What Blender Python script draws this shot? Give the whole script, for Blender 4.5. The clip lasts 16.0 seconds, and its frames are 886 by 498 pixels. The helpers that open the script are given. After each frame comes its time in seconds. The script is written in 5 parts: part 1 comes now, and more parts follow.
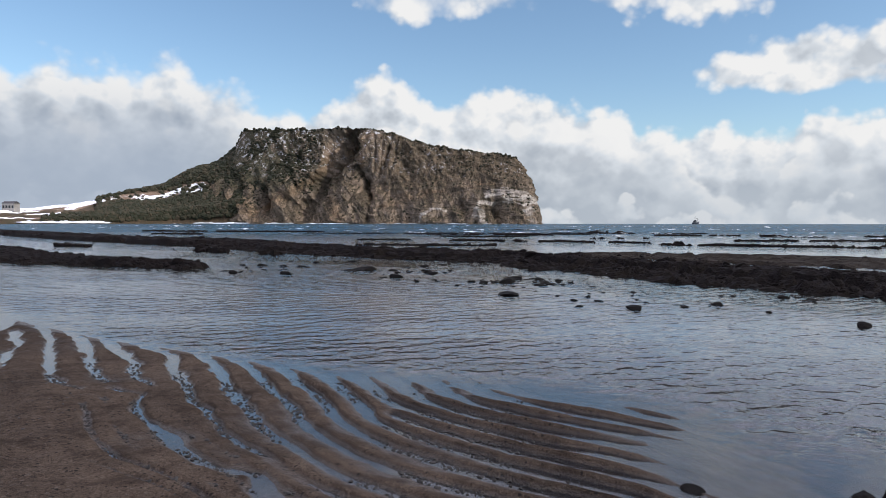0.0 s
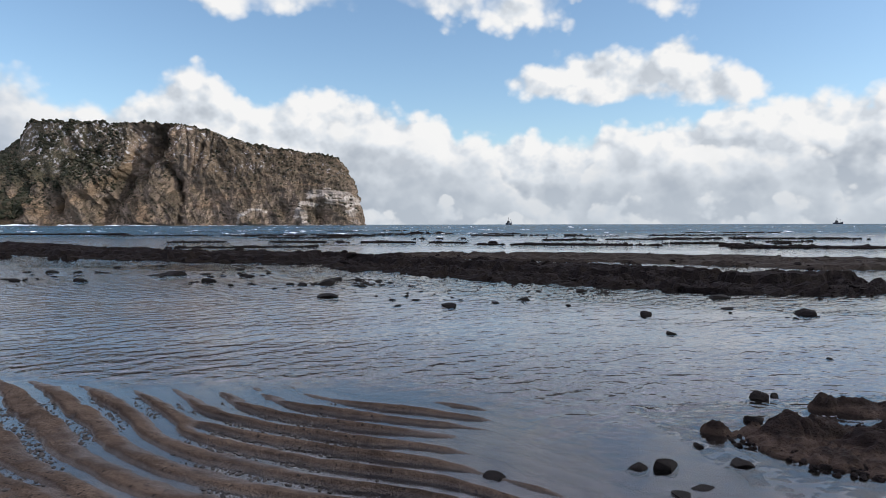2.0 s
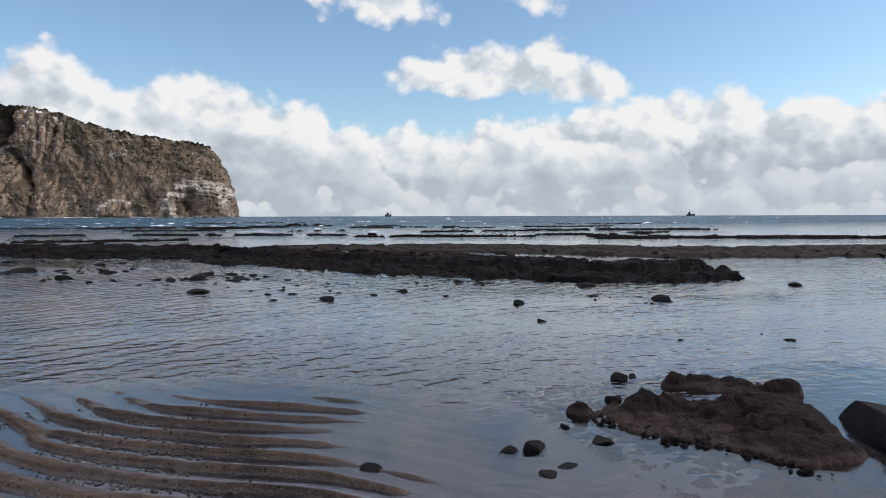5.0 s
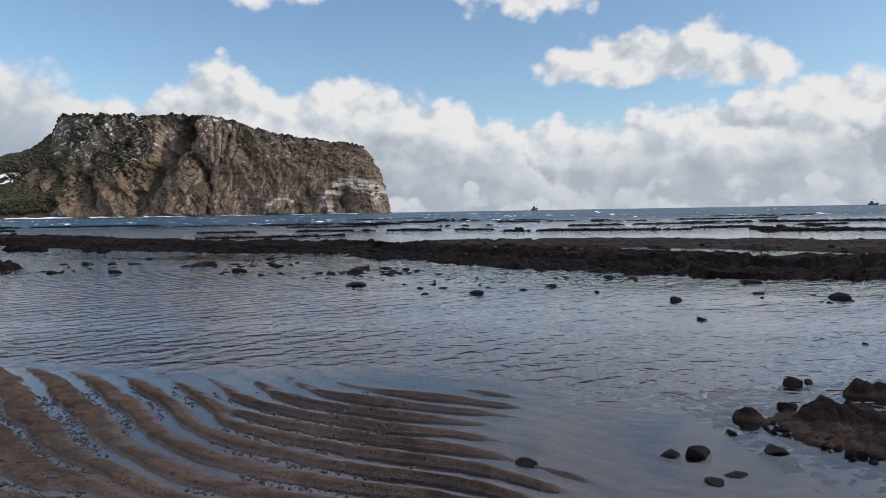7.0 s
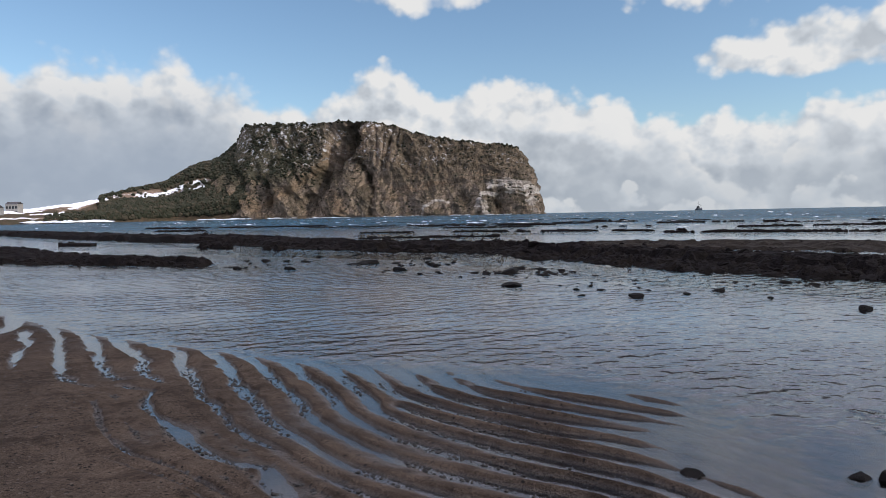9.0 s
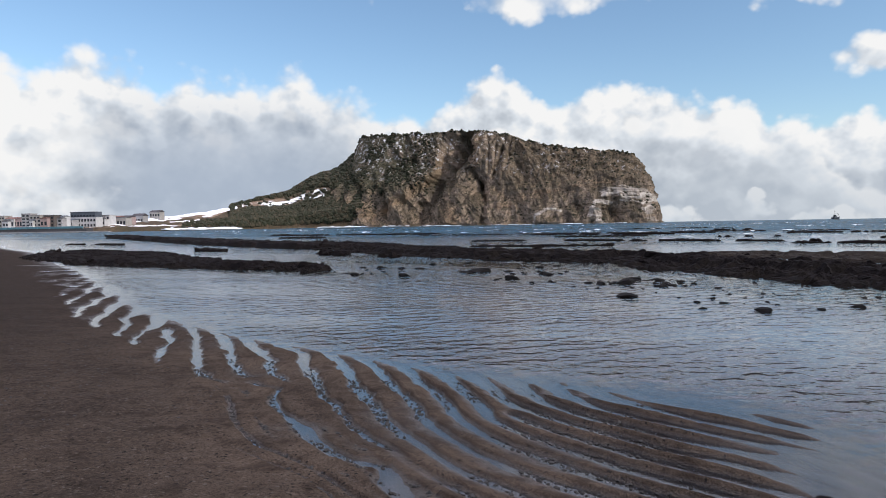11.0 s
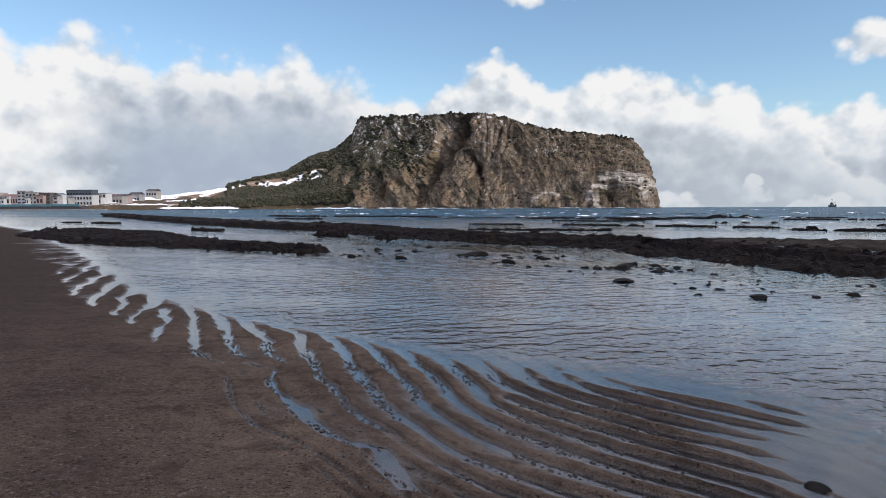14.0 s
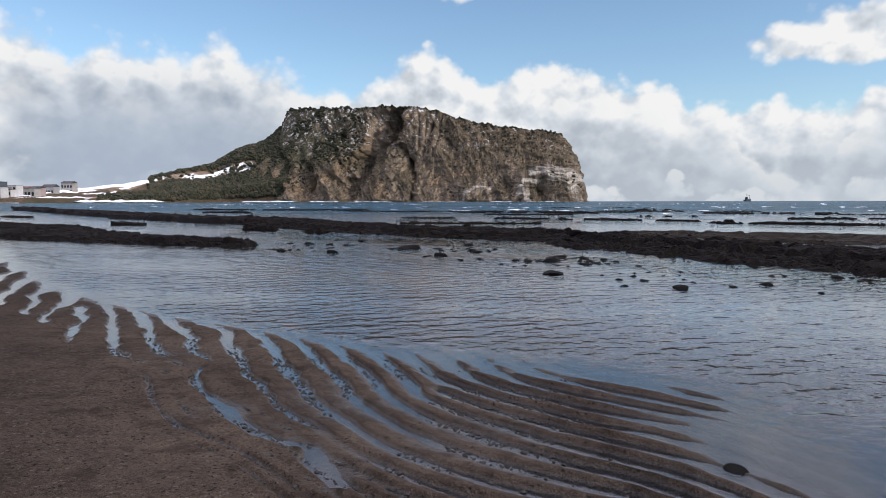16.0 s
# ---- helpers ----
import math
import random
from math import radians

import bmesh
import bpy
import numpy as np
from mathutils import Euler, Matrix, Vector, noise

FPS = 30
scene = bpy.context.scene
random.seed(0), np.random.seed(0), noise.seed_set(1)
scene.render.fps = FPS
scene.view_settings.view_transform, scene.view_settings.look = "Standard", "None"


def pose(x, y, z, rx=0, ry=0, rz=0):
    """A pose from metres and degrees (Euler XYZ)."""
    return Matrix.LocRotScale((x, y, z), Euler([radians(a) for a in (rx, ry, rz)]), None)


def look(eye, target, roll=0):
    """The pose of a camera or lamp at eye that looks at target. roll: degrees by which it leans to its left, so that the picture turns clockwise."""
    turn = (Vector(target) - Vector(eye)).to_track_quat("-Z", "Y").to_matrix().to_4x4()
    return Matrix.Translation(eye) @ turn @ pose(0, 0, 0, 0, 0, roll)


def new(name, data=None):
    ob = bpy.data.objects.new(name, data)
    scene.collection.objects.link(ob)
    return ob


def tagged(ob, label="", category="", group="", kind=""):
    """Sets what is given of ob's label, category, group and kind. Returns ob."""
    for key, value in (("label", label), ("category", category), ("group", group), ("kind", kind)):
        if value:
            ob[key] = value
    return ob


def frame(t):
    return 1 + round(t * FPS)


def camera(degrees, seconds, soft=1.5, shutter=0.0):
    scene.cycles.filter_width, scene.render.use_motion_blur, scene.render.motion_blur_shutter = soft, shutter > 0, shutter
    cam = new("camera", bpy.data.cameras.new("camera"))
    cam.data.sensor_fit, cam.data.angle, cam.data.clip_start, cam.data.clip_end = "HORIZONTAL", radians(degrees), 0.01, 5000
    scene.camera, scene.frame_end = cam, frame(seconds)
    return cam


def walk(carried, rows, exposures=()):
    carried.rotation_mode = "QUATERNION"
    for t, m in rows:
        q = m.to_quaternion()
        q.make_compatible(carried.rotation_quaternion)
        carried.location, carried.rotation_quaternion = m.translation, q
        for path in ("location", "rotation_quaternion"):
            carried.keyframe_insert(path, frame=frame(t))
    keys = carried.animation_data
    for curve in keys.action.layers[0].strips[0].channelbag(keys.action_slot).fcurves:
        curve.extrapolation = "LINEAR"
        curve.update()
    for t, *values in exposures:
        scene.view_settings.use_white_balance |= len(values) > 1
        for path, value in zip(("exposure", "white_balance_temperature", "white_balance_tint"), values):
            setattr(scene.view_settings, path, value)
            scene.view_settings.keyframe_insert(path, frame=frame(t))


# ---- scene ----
cam = camera(66.6, 16.0, soft=0.8)
PATH = [
    (0, (0.487, 0.425, 1.514), (0.269, 2.411, 1.438), 0.08),
    (0.5, (0.529, 0.406, 1.512), (0.422, 2.402, 1.443), -0.2),
    (1, (0.553, 0.412, 1.516), (0.592, 2.41, 1.451), -0.37),
    (1.5, (0.571, 0.419, 1.513), (0.756, 2.409, 1.445), -0.08),
    (2, (0.584, 0.435, 1.513), (0.885, 2.411, 1.44), -0.1),
    (2.5, (0.594, 0.428, 1.515), (0.962, 2.392, 1.443), -0.18),
    (3, (0.613, 0.412, 1.51), (1.053, 2.362, 1.444), -0.16),
    (3.5, (0.622, 0.43, 1.512), (1.141, 2.361, 1.439), 0.03),
    (3.7, (0.622, 0.43, 1.513), (1.174, 2.351, 1.434), 0),
    (5.8, (0.585, 0.39, 1.533), (1.236, 2.278, 1.433), -0.15),
    (6, (0.578, 0.388, 1.535), (1.131, 2.308, 1.438), -0.32),
    (6.5, (0.566, 0.368, 1.518), (0.941, 2.329, 1.41), -0.75),
    (7, (0.554, 0.408, 1.534), (0.779, 2.392, 1.423), -0.95),
    (7.5, (0.556, 0.372, 1.522), (0.684, 2.366, 1.417), -0.86),
    (8, (0.544, 0.358, 1.525), (0.549, 2.355, 1.406), -1.12),
    (8.5, (0.526, 0.362, 1.535), (0.413, 2.355, 1.422), -1.23),
    (9, (0.512, 0.357, 1.532), (0.284, 2.342, 1.431), -1.13),
    (9.5, (0.505, 0.347, 1.537), (0.184, 2.319, 1.444), -0.97),
    (10, (0.505, 0.327, 1.537), (0.099, 2.284, 1.459), -0.88),
    (10.2, (0.504, 0.323, 1.537), (0.059, 2.271, 1.463), -0.88),
    (12.3, (0.474, 0.27, 1.545), (-0.153, 2.167, 1.455), -0.65),
    (12.5, (0.473, 0.269, 1.545), (-0.162, 2.162, 1.439), -0.62),
    (13, (0.48, 0.271, 1.553), (-0.138, 2.17, 1.434), -0.41),
    (13.5, (0.49, 0.282, 1.548), (-0.091, 2.193, 1.432), -0.53),
    (14, (0.488, 0.295, 1.548), (-0.053, 2.217, 1.426), -0.19),
    (14.5, (0.49, 0.306, 1.55), (0.008, 2.243, 1.417), -0.19),
    (15, (0.486, 0.321, 1.544), (0.054, 2.269, 1.406), 0.02),
    (15.5, (0.483, 0.327, 1.543), (0.088, 2.283, 1.404), 0.15),
    (16, (0.488, 0.335, 1.54), (0.142, 2.3, 1.399), -0.09),
]
walk(cam, [(t, look(eye, target, roll)) for t, eye, target, roll in PATH],
     exposures=((0, 0.12), (1.5, 0.18), (3.5, 0.2), (6, 0.06), (7, 0.0), (8.5, -0.02), (9.5, 0.0), (10, 0.2), (12.5, 0.16), (16, 0.16)))

# ---- world, sun ----
SUN_AZ, SUN_EL = 106.0, 34.0      # degrees clockwise from straight ahead (+y), and above the horizon


def nodes_of(tree):
    """A small writer of node graphs: n(type, inputs by index or name, attributes)."""
    def n(kind, ins=None, **attrs):
        nd = tree.nodes.new(kind)
        for k, v in attrs.items():
            setattr(nd, k, v)
        for k, v in (ins or {}).items():
            if isinstance(v, bpy.types.NodeSocket):
                tree.links.new(v, nd.inputs[k])
            elif isinstance(v, bpy.types.Node):
                tree.links.new(v.outputs[0], nd.inputs[k])
            else:
                nd.inputs[k].default_value = v
        return nd
    return n


def maths(n):
    def m(op, a, b=0.0, c=0.0):
        return n("ShaderNodeMath", {0: a, 1: b, 2: c}, operation=op).outputs[0]
    return m


def ramp_of(n, fac, stops, interpolation="LINEAR"):
    r = n("ShaderNodeValToRGB", {0: fac})
    r.color_ramp.interpolation = interpolation
    e = r.color_ramp.elements
    while len(e) < len(stops):
        e.new(0.5)
    for el, (p, c) in zip(e, stops):
        el.position = p
        el.color = (c, c, c, 1) if isinstance(c, (int, float)) else (*c, 1)
    return r.outputs[0]


def colour_mix(n, fac, a, b):
    return n("ShaderNodeMix", {0: fac, 6: a if not isinstance(a, tuple) else (*a, 1), 7: b if not isinstance(b, tuple) else (*b, 1)}, data_type="RGBA").outputs[2]


def rng(n, v, a, b, lo=0.0, hi=1.0):
    return n("ShaderNodeMapRange", {0: v, 1: a, 2: b, 3: lo, 4: hi}, interpolation_type="SMOOTHSTEP").outputs[0]


def noise_of(n, vec, scale, detail=4.0, rough=0.55, dist=0.0):
    return n("ShaderNodeTexNoise", {"Vector": vec, "Scale": scale, "Detail": detail, "Roughness": rough, "Distortion": dist}).outputs[0]


def build_world():
    w = bpy.data.worlds.new("sky")
    scene.world = w
    w.use_nodes = True
    t = w.node_tree
    t.nodes.clear()
    n = nodes_of(t)
    m = maths(n)
    sky = n("ShaderNodeTexSky", sky_type="NISHITA", sun_disc=False, sun_elevation=radians(SUN_EL),
            sun_rotation=radians(SUN_AZ), air_density=1.0, dust_density=0.6, ozone_density=2.2)
    co = n("ShaderNodeTexCoord").outputs["Generated"]
    sep = n("ShaderNodeSeparateXYZ", {0: n("ShaderNodeVectorMath", {0: co}, operation="NORMALIZE").outputs[0]})
    az = m("MULTIPLY", m("ARCTAN2", sep.outputs[0], sep.outputs[1]), 57.2958)      # degrees, 0 ahead, plus to the right
    el = m("MULTIPLY", m("ARCSINE", sep.outputs[2]), 57.2958)

    def plane(a, e, z):
        return n("ShaderNodeCombineXYZ", {0: m("MULTIPLY", a, 0.115), 1: m("MULTIPLY", e, 0.135), 2: z})

    def heap(z, scale, da=0.0, de=0.0):
        """Rounded heaps of cloud with frayed edges, about -1 to 1."""
        p = plane(m("ADD", az, da), m("ADD", el, de), z)
        a = noise_of(n, p, 1.2 * scale, 9, 0.54, 0.25)
        b = n("ShaderNodeTexVoronoi", {"Vector": p, "Scale": 2.3 * scale, "Detail": 3.0, "Roughness": 0.5, "Smoothness": 0.3}, feature="SMOOTH_F1").outputs["Distance"]
        return m("ADD", m("MULTIPLY", m("SUBTRACT", a, 0.5), 2.4), m("MULTIPLY", m("SUBTRACT", 0.42, b), 2.2))

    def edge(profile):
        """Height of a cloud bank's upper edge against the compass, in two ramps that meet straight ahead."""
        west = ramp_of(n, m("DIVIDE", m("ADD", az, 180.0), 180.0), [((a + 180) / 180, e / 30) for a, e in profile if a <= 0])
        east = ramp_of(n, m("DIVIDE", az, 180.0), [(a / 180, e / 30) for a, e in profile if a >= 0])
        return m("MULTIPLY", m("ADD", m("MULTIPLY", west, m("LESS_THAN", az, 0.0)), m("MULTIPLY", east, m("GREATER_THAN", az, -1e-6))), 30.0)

    big = noise_of(n, plane(az, el, 8.1), 0.7, 3, 0.5)
    wide = noise_of(n, plane(az, el, 5.5), 0.75, 4, 0.5, 0.3)
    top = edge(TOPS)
    h0 = heap(3.7, 1.1)
    d = m("ADD", m("ADD", m("SUBTRACT", top, el), m("MULTIPLY", h0, 1.15)), 0.1)
    for ca, ce, ra, re in PUFFS:
        dx, dy = m("DIVIDE", m("SUBTRACT", az, ca), ra), m("DIVIDE", m("SUBTRACT", el, ce), re)
        r = m("SQRT", m("ADD", m("MULTIPLY", dx, dx), m("MULTIPLY", dy, dy)))
        d = m("MAXIMUM", d, m("ADD", m("MULTIPLY", m("SUBTRACT", 1.25, r), 2.6), m("MULTIPLY", h0, 1.0)))
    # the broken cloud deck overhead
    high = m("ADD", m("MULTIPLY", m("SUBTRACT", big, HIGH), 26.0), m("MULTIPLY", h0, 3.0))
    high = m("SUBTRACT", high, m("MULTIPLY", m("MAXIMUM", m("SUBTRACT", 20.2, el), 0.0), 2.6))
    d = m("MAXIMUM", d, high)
    squall = m("MULTIPLY", rng(n, el, 12.0, 3.5), m("MULTIPLY", rng(n, az, -17.0, -29.0), rng(n, az, -46.0, -38.0)))       # the rain cloud inland

    def relief(z, scale, here):
        """How far a heap faces the sun, to the right and above."""
        return m("SUBTRACT", here, heap(z, scale, 1.0, 0.9))

    def shade(depth, soft, low, facing):
        """Bright at the sunlit upper edge, grey deeper in."""
        lit = m("SUBTRACT", 0.95, m("MULTIPLY", rng(n, depth, 0.3, soft), low))
        lit = m("ADD", lit, m("MULTIPLY", m("SUBTRACT", wide, 0.5), 0.55))
        lit = m("SUBTRACT", lit, m("MULTIPLY", squall, 0.30))
        lit = m("SUBTRACT", lit, m("MULTIPLY", rng(n, el, 7.0, 0.5), 0.20))
        lit = m("ADD", lit, m("MULTIPLY", m("MULTIPLY", rng(n, az, -39.0, -46.0), rng(n, el, 15.0, 6.0)), 0.38))
        lit = m("ADD", lit, m("MULTIPLY", m("MAXIMUM", m("MINIMUM", facing, 0.9), -0.9), 0.40))
        return ramp_of(n, lit, [(0.10, (0.35, 0.40, 0.475)), (0.45, (0.52, 0.565, 0.625)), (0.72, (0.69, 0.735, 0.79)), (0.97, (0.89, 0.89, 0.89))])

    col = shade(d, 6.0, 0.5, relief(3.7, 1.1, h0))
    soft = rng(n, el, 16.5, 20.5)
    soft = m("ADD", soft, m("MULTIPLY", rng(n, az, -8.0, -24.0), 0.10))
    cover = rng(n, d, m("SUBTRACT", -0.5, m("MULTIPLY", soft, 1.5)), m("ADD", 0.8, m("MULTIPLY", soft, 5.0)))
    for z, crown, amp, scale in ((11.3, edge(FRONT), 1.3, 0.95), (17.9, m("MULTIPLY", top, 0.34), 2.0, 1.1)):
        hk = heap(z, scale)
        dk = m("ADD", m("SUBTRACT", crown, el), m("MULTIPLY", hk, amp))
        ck = m("MULTIPLY", rng(n, dk, -0.35, m("ADD", 0.6, m("MULTIPLY", rng(n, az, -5.0, -30.0), 0.8))), rng(n, az, -30.0, -5.0, 0.6, 0.9))
        col = colour_mix(n, ck, col, shade(dk, 5.5, 0.55, relief(z, scale, hk)))
        cover = m("MAXIMUM", cover, ck)
    col = colour_mix(n, m("MULTIPLY", squall, 0.8), col, (0.41, 0.48, 0.59))
    veil = m("MULTIPLY", rng(n, m("ADD", el, m("MULTIPLY", m("SUBTRACT", wide, 0.5), 9.0)), 6.0, 1.0), rng(n, az, -6.0, 8.0))       # rain haze under the bank out at sea
    col = colour_mix(n, m("MULTIPLY", veil, 0.6), col, (0.53, 0.585, 0.65))
    col = colour_mix(n, rng(n, el, 18.0, 26.0), col, n("ShaderNodeVectorMath", {0: col, 1: (1.03, 0.95, 1.11)}, operation="MULTIPLY").outputs[0])
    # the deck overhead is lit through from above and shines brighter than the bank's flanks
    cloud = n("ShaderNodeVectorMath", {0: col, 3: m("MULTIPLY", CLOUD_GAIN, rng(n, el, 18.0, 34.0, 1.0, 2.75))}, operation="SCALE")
    tint = n("ShaderNodeVectorMath", {0: sky, 1: SKY_TINT}, operation="MULTIPLY")
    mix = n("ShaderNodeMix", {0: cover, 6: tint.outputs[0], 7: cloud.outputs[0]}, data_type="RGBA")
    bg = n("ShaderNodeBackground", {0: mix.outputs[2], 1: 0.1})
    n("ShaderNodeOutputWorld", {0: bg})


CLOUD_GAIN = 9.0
HIGH = 0.20
SKY_TINT = (1.34, 1.42, 1.43)
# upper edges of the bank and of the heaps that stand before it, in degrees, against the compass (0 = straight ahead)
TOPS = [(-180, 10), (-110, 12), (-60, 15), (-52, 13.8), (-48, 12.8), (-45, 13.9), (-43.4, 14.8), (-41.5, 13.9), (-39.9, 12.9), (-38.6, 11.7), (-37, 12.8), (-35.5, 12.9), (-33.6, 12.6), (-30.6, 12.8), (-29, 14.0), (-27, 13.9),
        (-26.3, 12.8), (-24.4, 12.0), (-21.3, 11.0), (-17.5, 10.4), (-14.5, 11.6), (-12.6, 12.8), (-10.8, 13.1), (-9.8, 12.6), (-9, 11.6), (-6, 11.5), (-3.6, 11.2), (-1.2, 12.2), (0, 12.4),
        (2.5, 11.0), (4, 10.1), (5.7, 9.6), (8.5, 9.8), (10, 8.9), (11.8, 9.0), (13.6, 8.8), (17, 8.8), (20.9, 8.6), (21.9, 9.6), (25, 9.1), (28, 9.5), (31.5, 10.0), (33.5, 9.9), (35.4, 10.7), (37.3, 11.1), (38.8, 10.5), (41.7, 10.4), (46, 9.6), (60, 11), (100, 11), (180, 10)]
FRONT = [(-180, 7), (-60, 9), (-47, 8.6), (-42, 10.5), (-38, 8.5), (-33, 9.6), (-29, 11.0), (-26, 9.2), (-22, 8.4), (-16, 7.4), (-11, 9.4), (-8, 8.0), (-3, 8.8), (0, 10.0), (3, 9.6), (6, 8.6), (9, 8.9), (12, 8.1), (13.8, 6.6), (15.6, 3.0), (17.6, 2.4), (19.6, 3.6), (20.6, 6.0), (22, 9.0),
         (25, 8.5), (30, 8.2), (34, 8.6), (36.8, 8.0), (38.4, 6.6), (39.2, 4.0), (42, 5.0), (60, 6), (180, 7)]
# clouds that float free of the bank: azimuth, elevation, half width, half height in degrees
PUFFS = [(20.5, 12.3, 3.8, 2.5), (17.2, 11.6, 3.6, 1.6), (24.4, 11.8, 4.4, 2.1), (27.2, 12.2, 3.6, 2.2), (30.5, 10.6, 4.4, 1.7), (23.5, 10.7, 6.5, 1.3), (14.6, 17.8, 5.0, 2.6), (10.0, 18.4, 5.0, 2.4), (27.0, 18.2, 4.0, 2.2), (-9.4, 17.9, 3.0, 2.0), (-4.0, 18.6, 5.0, 2.2), (-54.0, 17.0, 6.0, 4.0)]
build_world()

sun = new("sun", bpy.data.lights.new("sun", "SUN"))
sun.data.energy, sun.data.angle, sun.data.color = 2.3, radians(0.6), (1.0, 0.93, 0.83)
_d = Vector((math.sin(radians(SUN_AZ)) * math.cos(radians(SUN_EL)), math.cos(radians(SUN_AZ)) * math.cos(radians(SUN_EL)), math.sin(radians(SUN_EL))))
sun.matrix_world = look(_d * 100, (0, 0, 0))
scene.view_settings.exposure = 0.0


# ---- noise and mesh helpers ----
def _hash(ix, iy, iz, seed):
    h = (ix * 374761393 + iy * 668265263 + iz * 2147483647 + seed * 974634777) & 0xFFFFFFFF
    h = ((h ^ (h >> 13)) * 1274126177) & 0xFFFFFFFF
    h = h ^ (h >> 16)
    return (h & 0xFFFF) / 65535.0


def vnoise(x, y, z=0.0, seed=0):
    """Smooth value noise of arrays, 0 to 1."""
    x, y, z = np.broadcast_arrays(np.asarray(x, float), np.asarray(y, float), np.asarray(z, float))
    fx, fy, fz = np.floor(x), np.floor(y), np.floor(z)
    ix, iy, iz = fx.astype(np.int64), fy.astype(np.int64), fz.astype(np.int64)
    u, v, w = x - fx, y - fy, z - fz
    u, v, w = (k * k * k * (k * (k * 6 - 15) + 10) for k in (u, v, w))
    out = 0.0
    for a in (0, 1):
        for b in (0, 1):
            for c in (0, 1):
                out = out + _hash(ix + a, iy + b, iz + c, seed) * (u if a else 1 - u) * (v if b else 1 - v) * (w if c else 1 - w)
    return out


def fbm(x, y, z=0.0, seed=0, octaves=4, gain=0.5):
    total, amp, norm, f = 0.0, 1.0, 0.0, 1.0
    for i in range(octaves):
        total = total + amp * (vnoise(np.asarray(x) * f, np.asarray(y) * f, np.asarray(z) * f, seed + i * 17) - 0.5)
        norm += amp
        amp *= gain
        f *= 2.03
    return total / norm * 2


def sstep(a, b, x):
    t = np.clip((np.asarray(x, float) - a) / (b - a), 0, 1)
    return t * t * (3 - 2 * t)


def grid_mesh(name, X, Y, Z, mat, smooth=True, flip=False, closed=False):
    """A sheet from three arrays of the same (rows, columns)."""
    r, c = X.shape
    co = np.stack([X, Y, Z], -1).reshape(-1, 3)
    i = np.arange(r * c).reshape(r, c)
    if closed:
        i = np.concatenate([i, i[:, :1]], 1)
    a, b, d, e = i[:-1, :-1].ravel(), i[:-1, 1:].ravel(), i[1:, 1:].ravel(), i[1:, :-1].ravel()
    f = np.stack([e, d, b, a] if flip else [a, b, d, e], -1)
    return mesh_arrays(name, co, f, mat, smooth)


def mesh_arrays(name, co, faces, mat, smooth=True):
    me = bpy.data.meshes.new(name)
    k = faces.shape[1]
    me.vertices.add(len(co))
    me.vertices.foreach_set("co", np.ascontiguousarray(co, dtype=np.float32).ravel())
    me.loops.add(faces.size)
    me.loops.foreach_set("vertex_index", np.ascontiguousarray(faces, dtype=np.int32).ravel())
    me.polygons.add(len(faces))
    me.polygons.foreach_set("loop_start", np.arange(0, faces.size, k, dtype=np.int32))
    me.polygons.foreach_set("use_smooth", np.full(len(faces), smooth))
    me.update(calc_edges=True)
    me.validate()
    if mat:
        me.materials.append(mat)
    return me


def part(name, data, parent, label="", mat=None):
    """Links a mesh or bmesh as one part under a thing."""
    if isinstance(data, bmesh.types.BMesh):
        me = bpy.data.meshes.new(name)
        data.to_mesh(me)
        data.free()
        data = me
        if mat:
            data.materials.append(mat)
    ob = new(name, data)
    ob.parent = parent
    return tagged(ob, label) if label else ob


def box(bm, x0, x1, y0, y1, z0, z1):
    v = [bm.verts.new((x, y, z)) for z in (z0, z1) for y in (y0, y1) for x in (x0, x1)]
    for f in ((0, 2, 3, 1), (4, 5, 7, 6), (0, 1, 5, 4), (2, 6, 7, 3), (0, 4, 6, 2), (1, 3, 7, 5)):
        bm.faces.new([v[i] for i in f])


def polyline_side(P, x, y):
    """Signed distance from a polyline, plus to its left; and the nearest point's way along."""
    P = np.asarray(P, float)
    best = np.full(np.shape(x), 1e18)
    sign = np.ones(np.shape(x))
    along = np.zeros(np.shape(x))
    run = 0.0
    for (ax, ay), (bx, by) in zip(P[:-1], P[1:]):
        dx, dy = bx - ax, by - ay
        L = math.hypot(dx, dy)
        t = np.clip(((x - ax) * dx + (y - ay) * dy) / (L * L), 0, 1)
        ex, ey = x - ax - t * dx, y - ay - t * dy
        d = ex * ex + ey * ey
        near = d < best
        best = np.where(near, d, best)
        sign = np.where(near, np.sign(dx * (y - ay) - dy * (x - ax)), sign)
        along = np.where(near, run + t * L, along)
        run += L
    return np.sqrt(best) * sign, along


def curve_points(P, step):
    """A smooth line through the points, sampled evenly."""
    P = [np.asarray(p, float) for p in P]
    P = [2 * P[0] - P[1]] + P + [2 * P[-1] - P[-2]]
    out = []
    for i in range(1, len(P) - 2):
        k = max(4, int(np.linalg.norm(P[i + 1] - P[i]) / step * 2))
        t = np.linspace(0, 1, k, endpoint=False)[:, None]
        a, b, c, d = P[i - 1:i + 3]
        out.append(0.5 * (2 * b + (c - a) * t + (2 * a - 5 * b + 4 * c - d) * t ** 2 + (3 * b - a - 3 * c + d) * t ** 3))
    out = np.concatenate(out + [P[-2][None]])
    s = np.concatenate([[0], np.cumsum(np.linalg.norm(np.diff(out, axis=0), axis=1))])
    k = np.linspace(0, s[-1], max(3, int(s[-1] / step)))
    return np.stack([np.interp(k, s, out[:, j]) for j in range(out.shape[1])], -1), k


